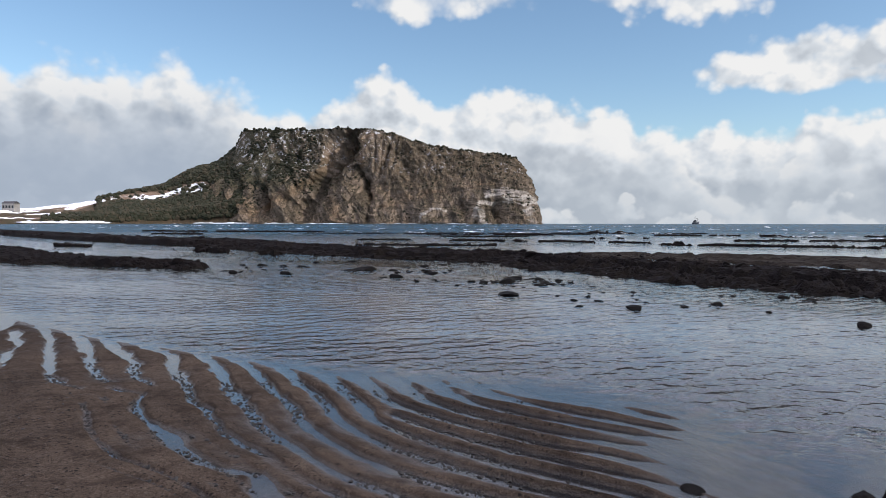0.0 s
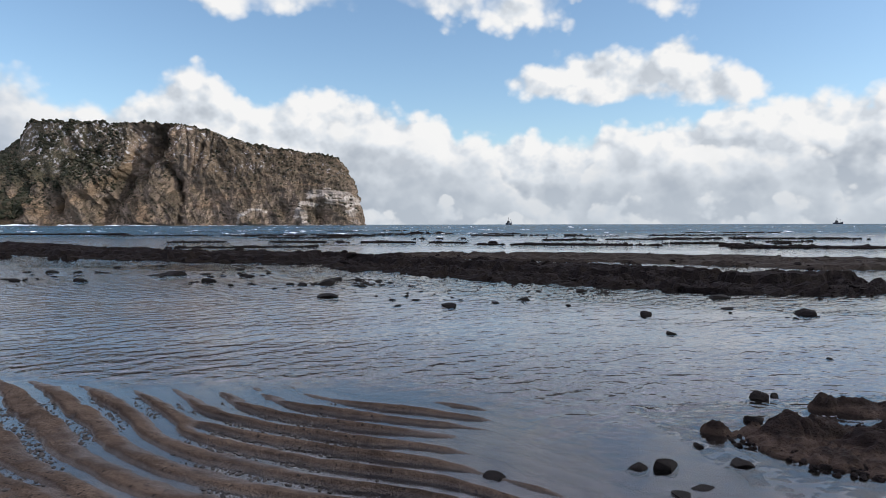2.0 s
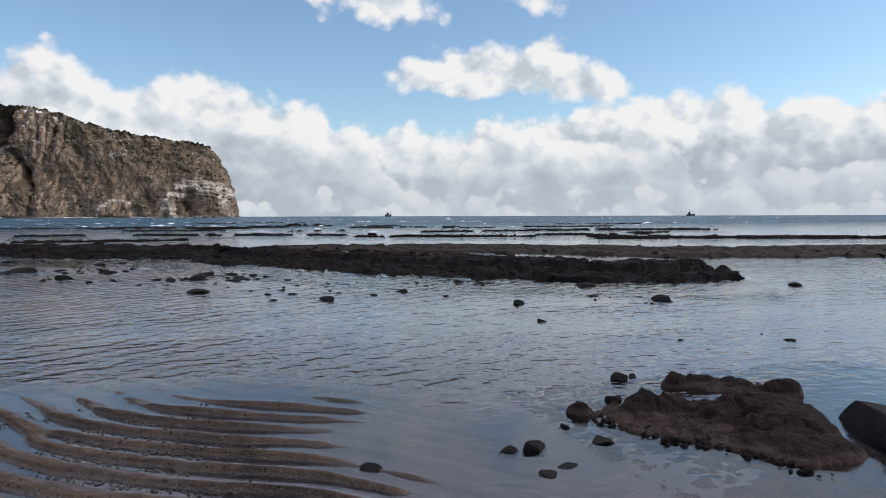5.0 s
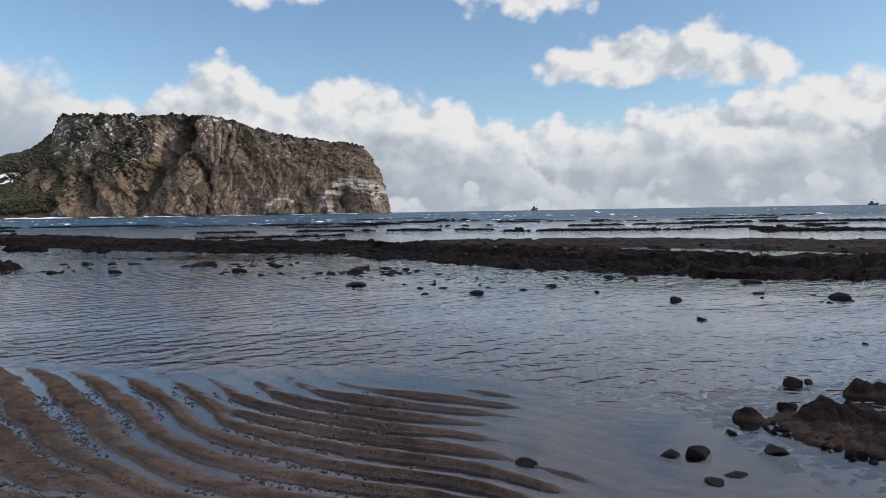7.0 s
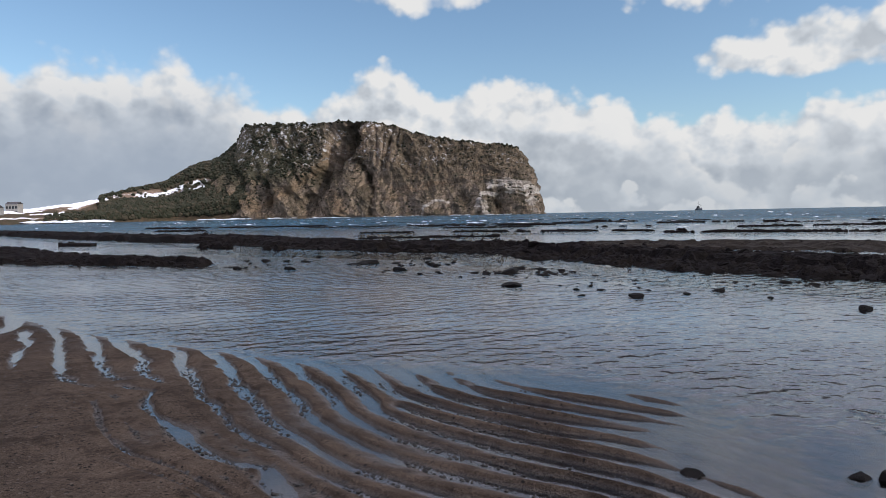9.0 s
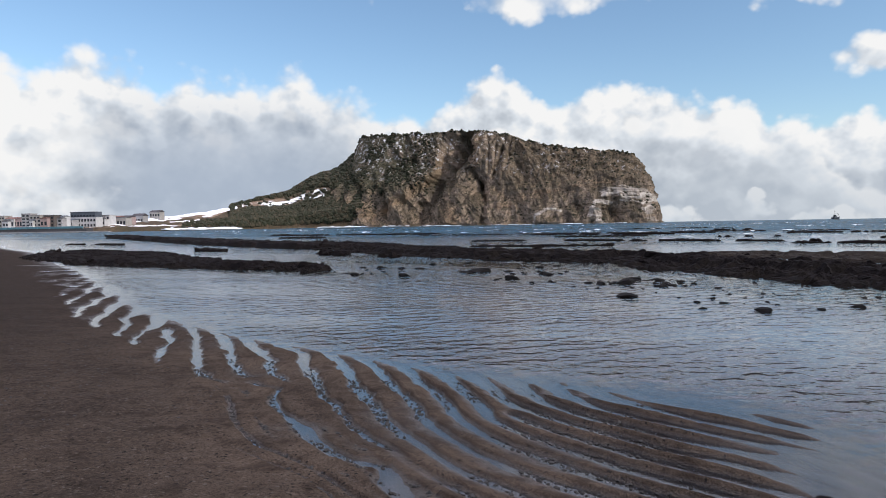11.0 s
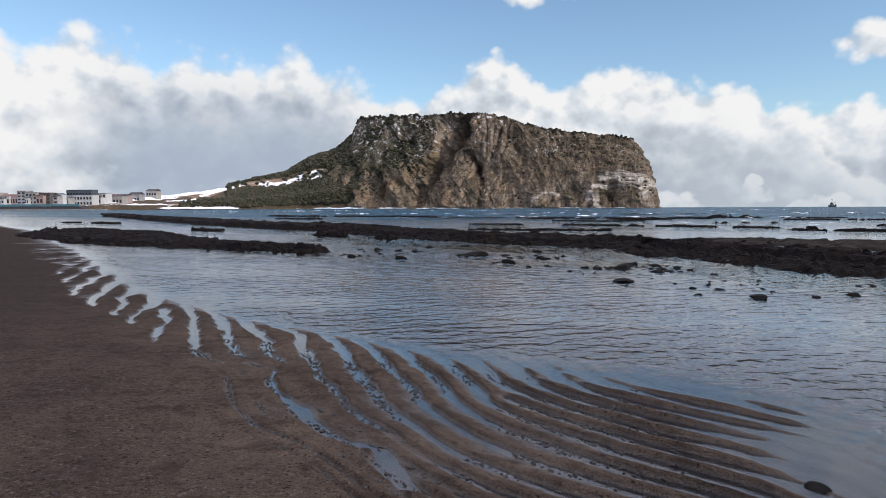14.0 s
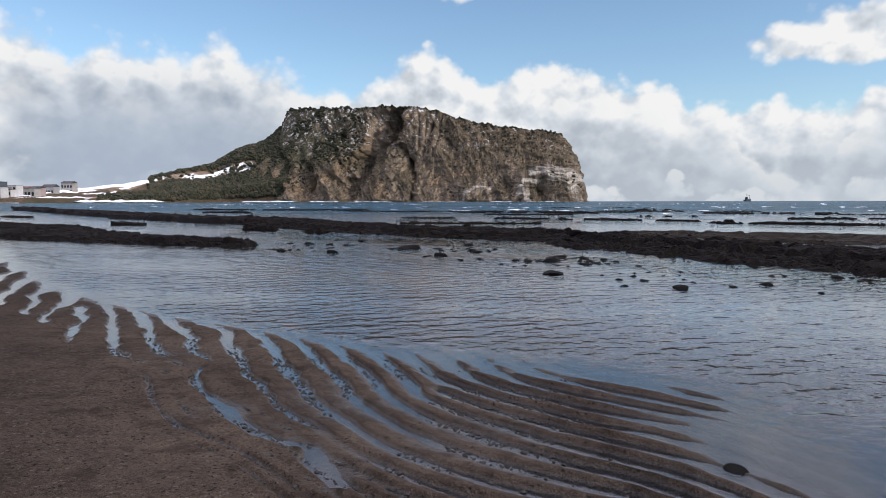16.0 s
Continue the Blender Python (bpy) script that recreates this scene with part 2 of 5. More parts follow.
# ---- materials ----
def material(name):
    mt = bpy.data.materials.new(name)
    mt.use_nodes = True
    t = mt.node_tree
    t.nodes.clear()
    n = nodes_of(t)
    return mt, n, maths(n)


def finish(n, bsdf):
    n("ShaderNodeOutputMaterial", {0: bsdf.outputs[0]})


def mat_sand():
    mt, n, m = material("wet_volcanic_sand")
    pos = n("ShaderNodeNewGeometry").outputs["Position"]
    z = n("ShaderNodeSeparateXYZ", {0: pos}).outputs[2]
    grain = n("ShaderNodeTexVoronoi", {"Vector": pos, "Scale": 150.0}, feature="F1")
    grit = n("ShaderNodeTexVoronoi", {"Vector": pos, "Scale": 62.0}, feature="F1")
    patch = noise_of(n, pos, 0.9, 5, 0.6)
    wide = noise_of(n, pos, 0.12, 4, 0.5)
    mid = noise_of(n, pos, 9.0, 5, 0.65)
    c = colour_mix(n, rng(n, patch, 0.35, 0.68), (0.034, 0.0255, 0.0195), (0.078, 0.058, 0.043))
    c = colour_mix(n, m("MULTIPLY", rng(n, mid, 0.4, 0.75), 0.5), c, (0.098, 0.077, 0.060))
    c = colour_mix(n, m("MULTIPLY", rng(n, wide, 0.45, 0.65), 0.35), c, (0.070, 0.052, 0.039))
    gsel = n("ShaderNodeSeparateColor", {0: grain.outputs["Color"]}).outputs[0]
    c = colour_mix(n, m("MULTIPLY", rng(n, gsel, 0.6, 1.0), 0.28), c, (0.17, 0.125, 0.095))
    c = colour_mix(n, m("MULTIPLY", rng(n, gsel, 0.45, 0.0), 0.6), c, (0.008, 0.007, 0.007))
    psel = n("ShaderNodeSeparateColor", {0: grit.outputs["Color"]}).outputs[1]
    dry = rng(n, z, 0.035, 0.075)
    c = colour_mix(n, m("MULTIPLY", rng(n, psel, 0.955, 0.975), m("ADD", 0.12, m("MULTIPLY", dry, 0.3))), c, (0.18, 0.16, 0.14))
    c = colour_mix(n, rng(n, psel, 0.06, 0.02), c, (0.012, 0.011, 0.011))
    blotch = noise_of(n, pos, 3.2, 6, 0.7, 0.4)
    c = colour_mix(n, m("MULTIPLY", rng(n, blotch, 0.50, 0.66), 0.75), c, (0.026, 0.019, 0.015))
    tuft = noise_of(n, pos, 26.0, 4, 0.6)
    c = colour_mix(n, m("MULTIPLY", rng(n, tuft, 0.55, 0.75), 0.5), c, (0.022, 0.017, 0.014))
    far_dark = m("MULTIPLY", rng(n, n("ShaderNodeSeparateXYZ", {0: pos}).outputs[0], -2.5, -11.0), rng(n, wide, 0.25, 0.5, 0.45, 0.8))      # darker towards the far left strand, in uneven patches
    c = colour_mix(n, far_dark, c, (0.026, 0.020, 0.017))
    c = colour_mix(n, m("MULTIPLY", dry, 0.42), c, colour_mix(n, rng(n, tuft, 0.4, 0.6), (0.040, 0.031, 0.025), (0.016, 0.013, 0.011)))
    # soaked sand near and under the water line is darker and shinier
    wet = rng(n, m("ADD", z, m("MULTIPLY", m("SUBTRACT", patch, 0.5), 0.04)), 0.032, 0.002)
    c = colour_mix(n, m("MULTIPLY", wet, 0.4), c, (0.028, 0.023, 0.020))
    # pale sand under water, its colour lightened further to brighten the pool
    pale_bed = rng(n, z, -0.005, -0.13)
    c = colour_mix(n, m("MULTIPLY", pale_bed, 0.95), c, (0.265, 0.235, 0.215))
    b = n("ShaderNodeBump", {"Height": m("ADD", m("MULTIPLY", grain.outputs["Distance"], 0.5), m("ADD", m("MULTIPLY", grit.outputs["Distance"], 0.8), m("MULTIPLY", mid, 1.2))), "Strength": 1.0, "Distance": 0.009})
    bs = n("ShaderNodeBsdfPrincipled", {"Base Color": c, "Roughness": rng(n, wet, 0.0, 1.0, 1.0, 0.42), "Specular IOR Level": rng(n, wet, 0.0, 1.0, 0.02, 0.22), "Normal": b.outputs[0]})
    finish(n, bs)
    return mt


def mat_water():
    mt, n, m = material("sea_water")
    pos = n("ShaderNodeNewGeometry").outputs["Position"]
    s = n("ShaderNodeSeparateXYZ", {0: pos})
    calm = n("ShaderNodeAttribute", attribute_name="ruffled").outputs["Fac"]
    deep = n("ShaderNodeAttribute", attribute_name="deep").outputs["Fac"]
    mp = n("ShaderNodeMapping", {0: pos, 2: (0, 0, radians(-14)), 3: (0.72, 1.0, 1.0)}).outputs[0]

    def train(turn, length, warp):
        """A train of short wind waves, bent and broken."""
        p = n("ShaderNodeMapping", {0: pos, 2: (0, 0, radians(turn))}).outputs[0]
        return n("ShaderNodeTexWave", {"Vector": p, "Scale": 0.314 / length, "Distortion": warp, "Detail": 2.0, "Detail Scale": 2.8, "Detail Roughness": 0.55}, bands_direction="Y").outputs["Fac"]

    w1 = noise_of(n, mp, 6.5, 3, 0.55, 0.6)
    w2 = noise_of(n, mp, 2.6, 3, 0.45, 0.6)
    w3 = noise_of(n, n("ShaderNodeMapping", {0: pos, 3: (0.3, 1.0, 1.0)}).outputs[0], 0.5, 4, 0.6, 0.3)
    gust = noise_of(n, n("ShaderNodeMapping", {0: pos, 3: (0.35, 1.0, 1.0)}).outputs[0], 0.22, 4, 0.6)
    trains = m("ADD", m("MULTIPLY", train(-36, 0.40, 6.0), 0.0130), m("ADD", m("MULTIPLY", train(-10, 0.27, 8.0), 0.0060), m("MULTIPLY", train(14, 0.17, 8.0), 0.0028)))
    h = m("ADD", m("MULTIPLY", noise_of(n, mp, 15.0, 2, 0.5, 0.3), 0.004), m("ADD", m("MULTIPLY", w1, 0.015), m("ADD", m("MULTIPLY", w2, 0.013), trains)))
    h = m("MULTIPLY", h, m("ADD", 0.35, m("MULTIPLY", rng(n, gust, 0.35, 0.65), 0.9)))
    h = m("MULTIPLY", h, m("MULTIPLY", calm, 0.80))
    h = m("ADD", h, m("MULTIPLY", m("MULTIPLY", w3, n("ShaderNodeAttribute", attribute_name="open_sea").outputs["Fac"]), 0.30))
    b = n("ShaderNodeBump", {"Height": h, "Strength": 1.0, "Distance": 1.0})
    fr = n("ShaderNodeFresnel", {"IOR": 1.5, "Normal": b.outputs[0]})
    gl = n("ShaderNodeBsdfGlossy", {"Color": (1, 1, 1, 1), "Roughness": m("ADD", m("ADD", rng(n, calm, 0.6, 0.1, 0.035, 0.135), m("MULTIPLY", rng(n, s.outputs[1], 9.0, 24.0), 0.05)), m("MULTIPLY", deep, 0.06)), "Normal": b.outputs[0]})
    tr = n("ShaderNodeBsdfTransparent", {"Color": (0.82, 0.90, 0.98, 1)})
    tint = noise_of(n, n("ShaderNodeMapping", {0: pos, 3: (0.02, 0.09, 1.0)}).outputs[0], 1.0, 4, 0.6)
    body = n("ShaderNodeBsdfDiffuse", {"Color": colour_mix(n, rng(n, tint, 0.35, 0.65), (0.012, 0.036, 0.060), (0.028, 0.072, 0.098))})
    under = n("ShaderNodeMixShader", {0: deep, 1: tr.outputs[0], 2: body.outputs[0]})
    rough_sea = m("MULTIPLY", fr.outputs[0], m("SUBTRACT", 1.0, m("MULTIPLY", deep, 0.74)))
    finish(n, n("ShaderNodeMixShader", {0: rough_sea, 1: under.outputs[0], 2: gl.outputs[0]}))
    return mt


def mat_rock(name, dark, light, scale=1.0, weed=0.4, wetness=0.5, sandy=None):
    mt, n, m = material(name)
    pos = n("ShaderNodeNewGeometry").outputs["Position"]
    big = noise_of(n, pos, 1.3 * scale, 5, 0.6)
    fine = noise_of(n, pos, 14 * scale, 8, 0.7)
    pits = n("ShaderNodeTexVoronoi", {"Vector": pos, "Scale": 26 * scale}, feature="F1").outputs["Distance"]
    c = colour_mix(n, rng(n, fine, 0.3, 0.75), dark, light)
    c = colour_mix(n, m("MULTIPLY", rng(n, big, 0.42, 0.68), weed), c, (0.017, 0.013, 0.009))
    # the pits, sunk in the bump below, are coloured darker
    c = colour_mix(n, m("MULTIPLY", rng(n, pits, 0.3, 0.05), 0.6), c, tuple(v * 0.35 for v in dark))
    if sandy:
        # sand lies on the low shelves
        zz = n("ShaderNodeSeparateXYZ", {0: pos}).outputs[2]
        c = colour_mix(n, m("MULTIPLY", rng(n, m("ADD", zz, m("MULTIPLY", m("SUBTRACT", big, 0.5), 0.12)), 0.06, 0.025), 0.85), c, sandy)
    h = m("ADD", m("MULTIPLY", fine, 0.05), m("ADD", m("MULTIPLY", pits, 0.02), m("MULTIPLY", big, 0.08)))
    b = n("ShaderNodeBump", {"Height": h, "Strength": 0.9, "Distance": 1.0 / scale})
    bs = n("ShaderNodeBsdfPrincipled", {"Base Color": c, "Roughness": rng(n, fine, 0.3, 0.7, 0.85 - 0.45 * wetness, 0.95 - 0.2 * wetness), "Specular IOR Level": 0.06 + 0.25 * wetness, "Normal": b.outputs[0]})
    finish(n, bs)
    return mt


def mat_cliff():
    mt, n, m = material("tuff_cliff")
    pos = n("ShaderNodeNewGeometry").outputs["Position"]
    s = n("ShaderNodeSeparateXYZ", {0: pos})
    nz = n("ShaderNodeSeparateXYZ", {0: n("ShaderNodeNewGeometry").outputs["Normal"]}).outputs[2]
    streak = noise_of(n, n("ShaderNodeMapping", {0: pos, 2: (0, radians(25), 0), 3: (1, 1, 0.4)}).outputs[0], 0.05, 7, 0.68)
    warp = noise_of(n, pos, 0.012, 4, 0.55)
    strata = noise_of(n, n("ShaderNodeCombineXYZ", {0: m("MULTIPLY", s.outputs[0], 0.006), 1: m("MULTIPLY", s.outputs[1], 0.006),
                      2: m("ADD", m("MULTIPLY", s.outputs[2], 0.16), m("MULTIPLY", warp, 9.0))}), 1.0, 5, 0.6)
    fine = noise_of(n, pos, 0.3, 7, 0.7)
    c = colour_mix(n, rng(n, streak, 0.3, 0.7), (0.140, 0.112, 0.088), (0.345, 0.260, 0.182))
    c = colour_mix(n, m("MULTIPLY", rng(n, strata, 0.45, 0.65), 0.5), c, (0.34, 0.27, 0.21))
    c = colour_mix(n, m("MULTIPLY", rng(n, fine, 0.5, 0.8), 0.45), c, (0.055, 0.047, 0.041))
    blot = noise_of(n, n("ShaderNodeMapping", {0: pos, 3: (1, 1, 0.6)}).outputs[0], 0.022, 5, 0.6, 0.5)
    c = colour_mix(n, m("MULTIPLY", rng(n, blot, 0.46, 0.58), 0.62), c, colour_mix(n, rng(n, fine, 0.35, 0.65), (0.032, 0.032, 0.024), (0.090, 0.072, 0.054)))
    c = colour_mix(n, m("MULTIPLY", rng(n, blot, 0.44, 0.34), 0.45), c, (0.27, 0.195, 0.135))
    ochre = n("ShaderNodeAttribute", attribute_name="ochre").outputs["Fac"]
    pale = n("ShaderNodeAttribute", attribute_name="pale").outputs["Fac"]
    c = colour_mix(n, m("MULTIPLY", rng(n, m("ADD", ochre, m("MULTIPLY", m("SUBTRACT", fine, 0.5), 0.9)), 0.25, 0.75), 0.75), c, colour_mix(n, rng(n, streak, 0.35, 0.65), (0.20, 0.135, 0.085), (0.36, 0.255, 0.165)))
    sn0 = noise_of(n, pos, 0.09, 6, 0.7)
    # scrub and grass where it is less steep
    grass = rng(n, m("ADD", nz, m("MULTIPLY", m("SUBTRACT", streak, 0.5), 1.0)), 0.34, 0.62)
    gcol = colour_mix(n, rng(n, fine, 0.35, 0.7), (0.026, 0.026, 0.016), (0.110, 0.080, 0.050))
    c = colour_mix(n, m("MULTIPLY", grass, 0.85), c, gcol)
    scrub = m("MULTIPLY", rng(n, m("ADD", s.outputs[2], m("MULTIPLY", m("SUBTRACT", warp, 0.5), 90)), 58.0, 84.0), rng(n, s.outputs[0], -270.0, -200.0))
    c = colour_mix(n, m("MULTIPLY", scrub, rng(n, fine, 0.3, 0.6, 0.45, 0.9)), c, colour_mix(n, rng(n, sn0, 0.4, 0.62), (0.060, 0.050, 0.034), (0.175, 0.130, 0.085)))
    bush = m("MULTIPLY", m("MULTIPLY", rng(n, s.outputs[0], -320.0, -430.0), rng(n, s.outputs[2], 40.0, 95.0)), rng(n, m("ADD", m("MULTIPLY", sn0, 0.6), m("MULTIPLY", blot, 0.5)), 0.46, 0.56))
    c = colour_mix(n, m("MULTIPLY", bush, 0.85), c, colour_mix(n, rng(n, fine, 0.35, 0.65), (0.032, 0.036, 0.022), (0.095, 0.082, 0.050)))
    # pale weathered beds
    c = colour_mix(n, m("MULTIPLY", rng(n, m("ADD", pale, m("ADD", m("MULTIPLY", m("SUBTRACT", strata, 0.5), 1.2), m("MULTIPLY", m("SUBTRACT", fine, 0.5), 0.9))), 0.34, 0.62), 0.9), c, colour_mix(n, rng(n, strata, 0.4, 0.6), (0.27, 0.23, 0.19), (0.50, 0.45, 0.385)))
    # snow left in the crannies high up
    sn = noise_of(n, pos, 0.12, 6, 0.75)
    high = m("MULTIPLY", rng(n, s.outputs[2], 70.0, 130.0), rng(n, blot, 0.62, 0.46))
    snow = m("MULTIPLY", m("MULTIPLY", rng(n, m("ADD", sn, m("MULTIPLY", rng(n, s.outputs[0], -325.0, -380.0), 0.03)), 0.555, 0.60), high), rng(n, nz, 0.05, 0.4))
    c = colour_mix(n, m("MULTIPLY", snow, 0.8), c, (0.66, 0.66, 0.66))
    b = n("ShaderNodeBump", {"Height": m("ADD", m("MULTIPLY", fine, 3.0), m("ADD", m("MULTIPLY", streak, 6.0), m("MULTIPLY", strata, 3.0))), "Strength": 1.0, "Distance": 1.0})
    bs = n("ShaderNodeBsdfPrincipled", {"Base Color": c, "Roughness": 0.95, "Specular IOR Level": 0.1, "Normal": b.outputs[0]})
    finish(n, bs)
    return mt


def mat_slope():
    mt, n, m = material("winter_grass_and_snow")
    pos = n("ShaderNodeNewGeometry").outputs["Position"]
    s = n("ShaderNodeSeparateXYZ", {0: pos})
    a = noise_of(n, pos, 0.03, 6, 0.65)
    f = noise_of(n, pos, 0.25, 6, 0.7)
    c = colour_mix(n, rng(n, f, 0.3, 0.7), (0.036, 0.031, 0.021), (0.112, 0.079, 0.050))
    c = colour_mix(n, m("MULTIPLY", rng(n, a, 0.45, 0.6), 0.7), c, (0.055, 0.048, 0.028))
    snow = n("ShaderNodeAttribute", attribute_name="snow").outputs["Fac"]
    c = colour_mix(n, m("MULTIPLY", rng(n, snow, 0.08, 0.4), 0.7), c, colour_mix(n, rng(n, f, 0.35, 0.65), (0.17, 0.115, 0.075), (0.34, 0.25, 0.18)))
    sm = rng(n, m("ADD", snow, m("ADD", m("MULTIPLY", m("SUBTRACT", a, 0.5), 1.1), m("MULTIPLY", m("SUBTRACT", f, 0.5), 0.9))), 0.45, 0.6)
    c = colour_mix(n, sm, c, (0.86, 0.87, 0.90))
    b = n("ShaderNodeBump", {"Height": m("MULTIPLY", f, 2.0), "Strength": 0.8, "Distance": 1.0})
    finish(n, n("ShaderNodeBsdfPrincipled", {"Base Color": c, "Roughness": 0.95, "Specular IOR Level": 0.1, "Normal": b.outputs[0]}))
    return mt


def mat_plain(name, colour, rough=0.8, vary=0.3, scale=1.0, metal=0.0):
    mt, n, m = material(name)
    pos = n("ShaderNodeNewGeometry").outputs["Position"]
    k = noise_of(n, pos, scale, 5, 0.65)
    c = colour_mix(n, rng(n, k, 0.3, 0.7), tuple(v * (1 - vary) for v in colour), tuple(min(0.95, v * (1 + vary)) for v in colour))
    finish(n, n("ShaderNodeBsdfPrincipled", {"Base Color": c, "Roughness": rough, "Metallic": metal}))
    return mt


def mat_foliage():
    mt, n, m = material("evergreen_scrub")
    pos = n("ShaderNodeNewGeometry")
    k = noise_of(n, pos.outputs["Position"], 0.6, 5, 0.7)
    isl = pos.outputs["Random Per Island"]
    c = colour_mix(n, rng(n, k, 0.3, 0.7), (0.016, 0.020, 0.012), (0.044, 0.045, 0.027))
    c = colour_mix(n, m("MULTIPLY", rng(n, isl, 0.45, 1.0), 0.65), c, (0.085, 0.064, 0.042))
    finish(n, n("ShaderNodeBsdfPrincipled", {"Base Color": c, "Roughness": 0.9, "Specular IOR Level": 0.15}))
    return mt


def mat_foam():
    mt, n, m = material("sea_foam")
    pos = n("ShaderNodeNewGeometry").outputs["Position"]
    k = noise_of(n, n("ShaderNodeMapping", {0: pos, 3: (0.4, 1, 1)}).outputs[0], 1.2, 7, 0.7)
    c = colour_mix(n, rng(n, k, 0.3, 0.7), (0.62, 0.68, 0.72), (0.88, 0.90, 0.91))
    fo = n("ShaderNodeAttribute", attribute_name="thick").outputs["Fac"]
    bs = n("ShaderNodeBsdfPrincipled", {"Base Color": c, "Roughness": 0.7})
    tr = n("ShaderNodeBsdfTransparent", {"Color": (1, 1, 1, 1)})
    fac = rng(n, m("ADD", fo, m("MULTIPLY", m("SUBTRACT", k, 0.5), 1.6)), 0.35, 0.62)
    finish(n, n("ShaderNodeMixShader", {0: fac, 1: tr.outputs[0], 2: bs.outputs[0]}))
    return mt


SAND, WATER, CLIFF, SLOPE, SCRUB, FOAM = mat_sand(), mat_water(), mat_cliff(), mat_slope(), mat_foliage(), mat_foam()
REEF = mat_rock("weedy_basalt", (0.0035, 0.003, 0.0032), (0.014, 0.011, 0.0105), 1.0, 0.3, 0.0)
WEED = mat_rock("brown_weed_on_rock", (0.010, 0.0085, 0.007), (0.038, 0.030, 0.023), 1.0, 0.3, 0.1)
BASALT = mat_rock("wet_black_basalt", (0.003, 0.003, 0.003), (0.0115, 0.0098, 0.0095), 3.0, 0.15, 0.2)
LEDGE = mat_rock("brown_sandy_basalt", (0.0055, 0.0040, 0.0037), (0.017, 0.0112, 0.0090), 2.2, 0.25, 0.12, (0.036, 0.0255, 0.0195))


# ---- ground ----
SHORE = [(-4000, 2500), (-420, 330), (-130, 104), (-67, 57.5), (-42, 40), (-23, 23.9), (-14.3, 16.2), (-8.2, 10.7), (-5.1, 8.75), (-2.4, 7.5), (-0.8, 7.0), (0.3, 6.75), (1.3, 6.4), (1.85, 5.9),
         (1.85, 5.35), (1.65, 4.95), (1.8, 4.4), (1.9, 3.6), (2.6, 1.5), (3.5, -1.5), (9, -8), (60, -30), (4000, -900)]
BERM = [(-4000, 2480), (-420, 325), (-130, 101), (-67, 54.5), (-42, 37), (-23, 21.6), (-14.3, 14.7), (-8.6, 9.8), (-5.5, 7.6), (-4.1, 6.5), (-3.05, 5.95), (-2.6, 5.2), (-1.9, 4.4), (-1.1, 3.9), (-0.5, 3.3), (0, 2.7),
        (0.6, 1.0), (1.5, -2), (7, -9), (58, -34), (4000, -940)]
# phase of the sand waves, one unit a ridge: a cubic of the plan, bends on a grid of 0.8 m, and one place where a hollow forks
PHASE = (2.037, 10.318, -8.503, 5.558, 8.525, -5.254, 5.392, -1.219, 1.57, -0.077)
BENDS = (0, 0, 0, 0, 0, 0.01, -1.21, 0.52, 1.05, -0.63, -0.14, 0,
         0, 0, 0, 0, -0.06, 0.42, -0.23, 0.82, -0.11, -0.36, -0.43, 0.02,
         0, 0, 0, 0, -0.81, -0.12, 0.57, -0.05, -0.04, 0.08, -0.81, 0.25,
         0, 0, 0.04, 0.45, -0.86, 0.43, -0.5, 0.16, 0.54, 0.11, 0.4, 0.17,
         0.01, 0.09, 0.4, -0.15, 0.23, -0.31, 0.08, 0.11, 0.45, 0.66, -0.23, -0.1,
         0.12, 0.29, -0.09, -0.05, -0.41, -0.24, -0.18, -0.31, -0.27, -0.09, -0.05, 0,
         0.22, -0.18, 0.04, 0.03, -0.32, 0.04, 0, -0.02, -0.01, 0, 0, 0)
FORK = (-0.502, 5.684)

# the runnel that drains along the foot of the dry sand
CHANNEL = [(-3.14, 6.15), (-2.89, 6.05), (-2.76, 6.02), (-2.63, 5.65), (-2.33, 5.25), (-2.04, 4.92), (-1.75, 4.64), (-1.45, 4.38), (-1.21, 4.29), (-1.06, 4.23), (-0.94, 4.04), (-0.70, 3.76)]

# pools left on the flat sand by the ebb
PUDDLES = ((-26.0, 24.2, 0.31), (-25.7, 24.6, 0.24), (-21.2, 21.1, 0.28), (-21.0, 21.4, 0.22), (-16.9, 17.4, 0.24), (-15.4, 15.9, 0.19), (-17.0, 18.1, 0.25), (-15.2, 16.5, 0.19), (-14.7, 15.6, 0.23))


def sand_phase(x, y):
    """Whole numbers run along the hollows; it grows towards the sea."""
    u, v = np.clip(x, -6.6, 2.4) / 3, (np.clip(y, 3.4, 9.4) - 4.5) / 3
    out, k = 0.0, 0
    for i in range(4):
        for j in range(4 - i):
            out = out + PHASE[k] * u ** i * v ** j
            k += 1
    for k, c in enumerate(BENDS):
        if c:
            out = out + c * np.exp(-((x + 6.4 - 0.8 * (k % 12)) ** 2 + (y - 3.4 - 0.8 * (k // 12)) ** 2) / 0.49)
    out = out - np.arctan2(x - FORK[0], y - FORK[1]) / (2 * np.pi)
    return out + (x - np.clip(x, -6.6, 2.4)) * 2.2 + (y - np.clip(y, 3.4, 9.4)) * 1.2


def sand_wave(x, y):
    """Share along a ridge from hollow (0) to hollow (1), seaward, with the bends beyond the fitted stretch."""
    ph = sand_phase(x, y) + 0.07 * fbm(x * 2.3, y * 2.3, 0, 5, 3) + (0.06 + 0.10 * sstep(-0.6, -1.8, x)) * fbm(x * 5, y * 5, 0, 6, 3)
    pf = (0.807 * x + 0.59 * y) * 2.0 + 0.45 * fbm(x * 0.9, y * 0.9, 0, 7, 4)
    ph = np.where(x < -6.6, pf, ph)
    return ph - np.floor(ph)


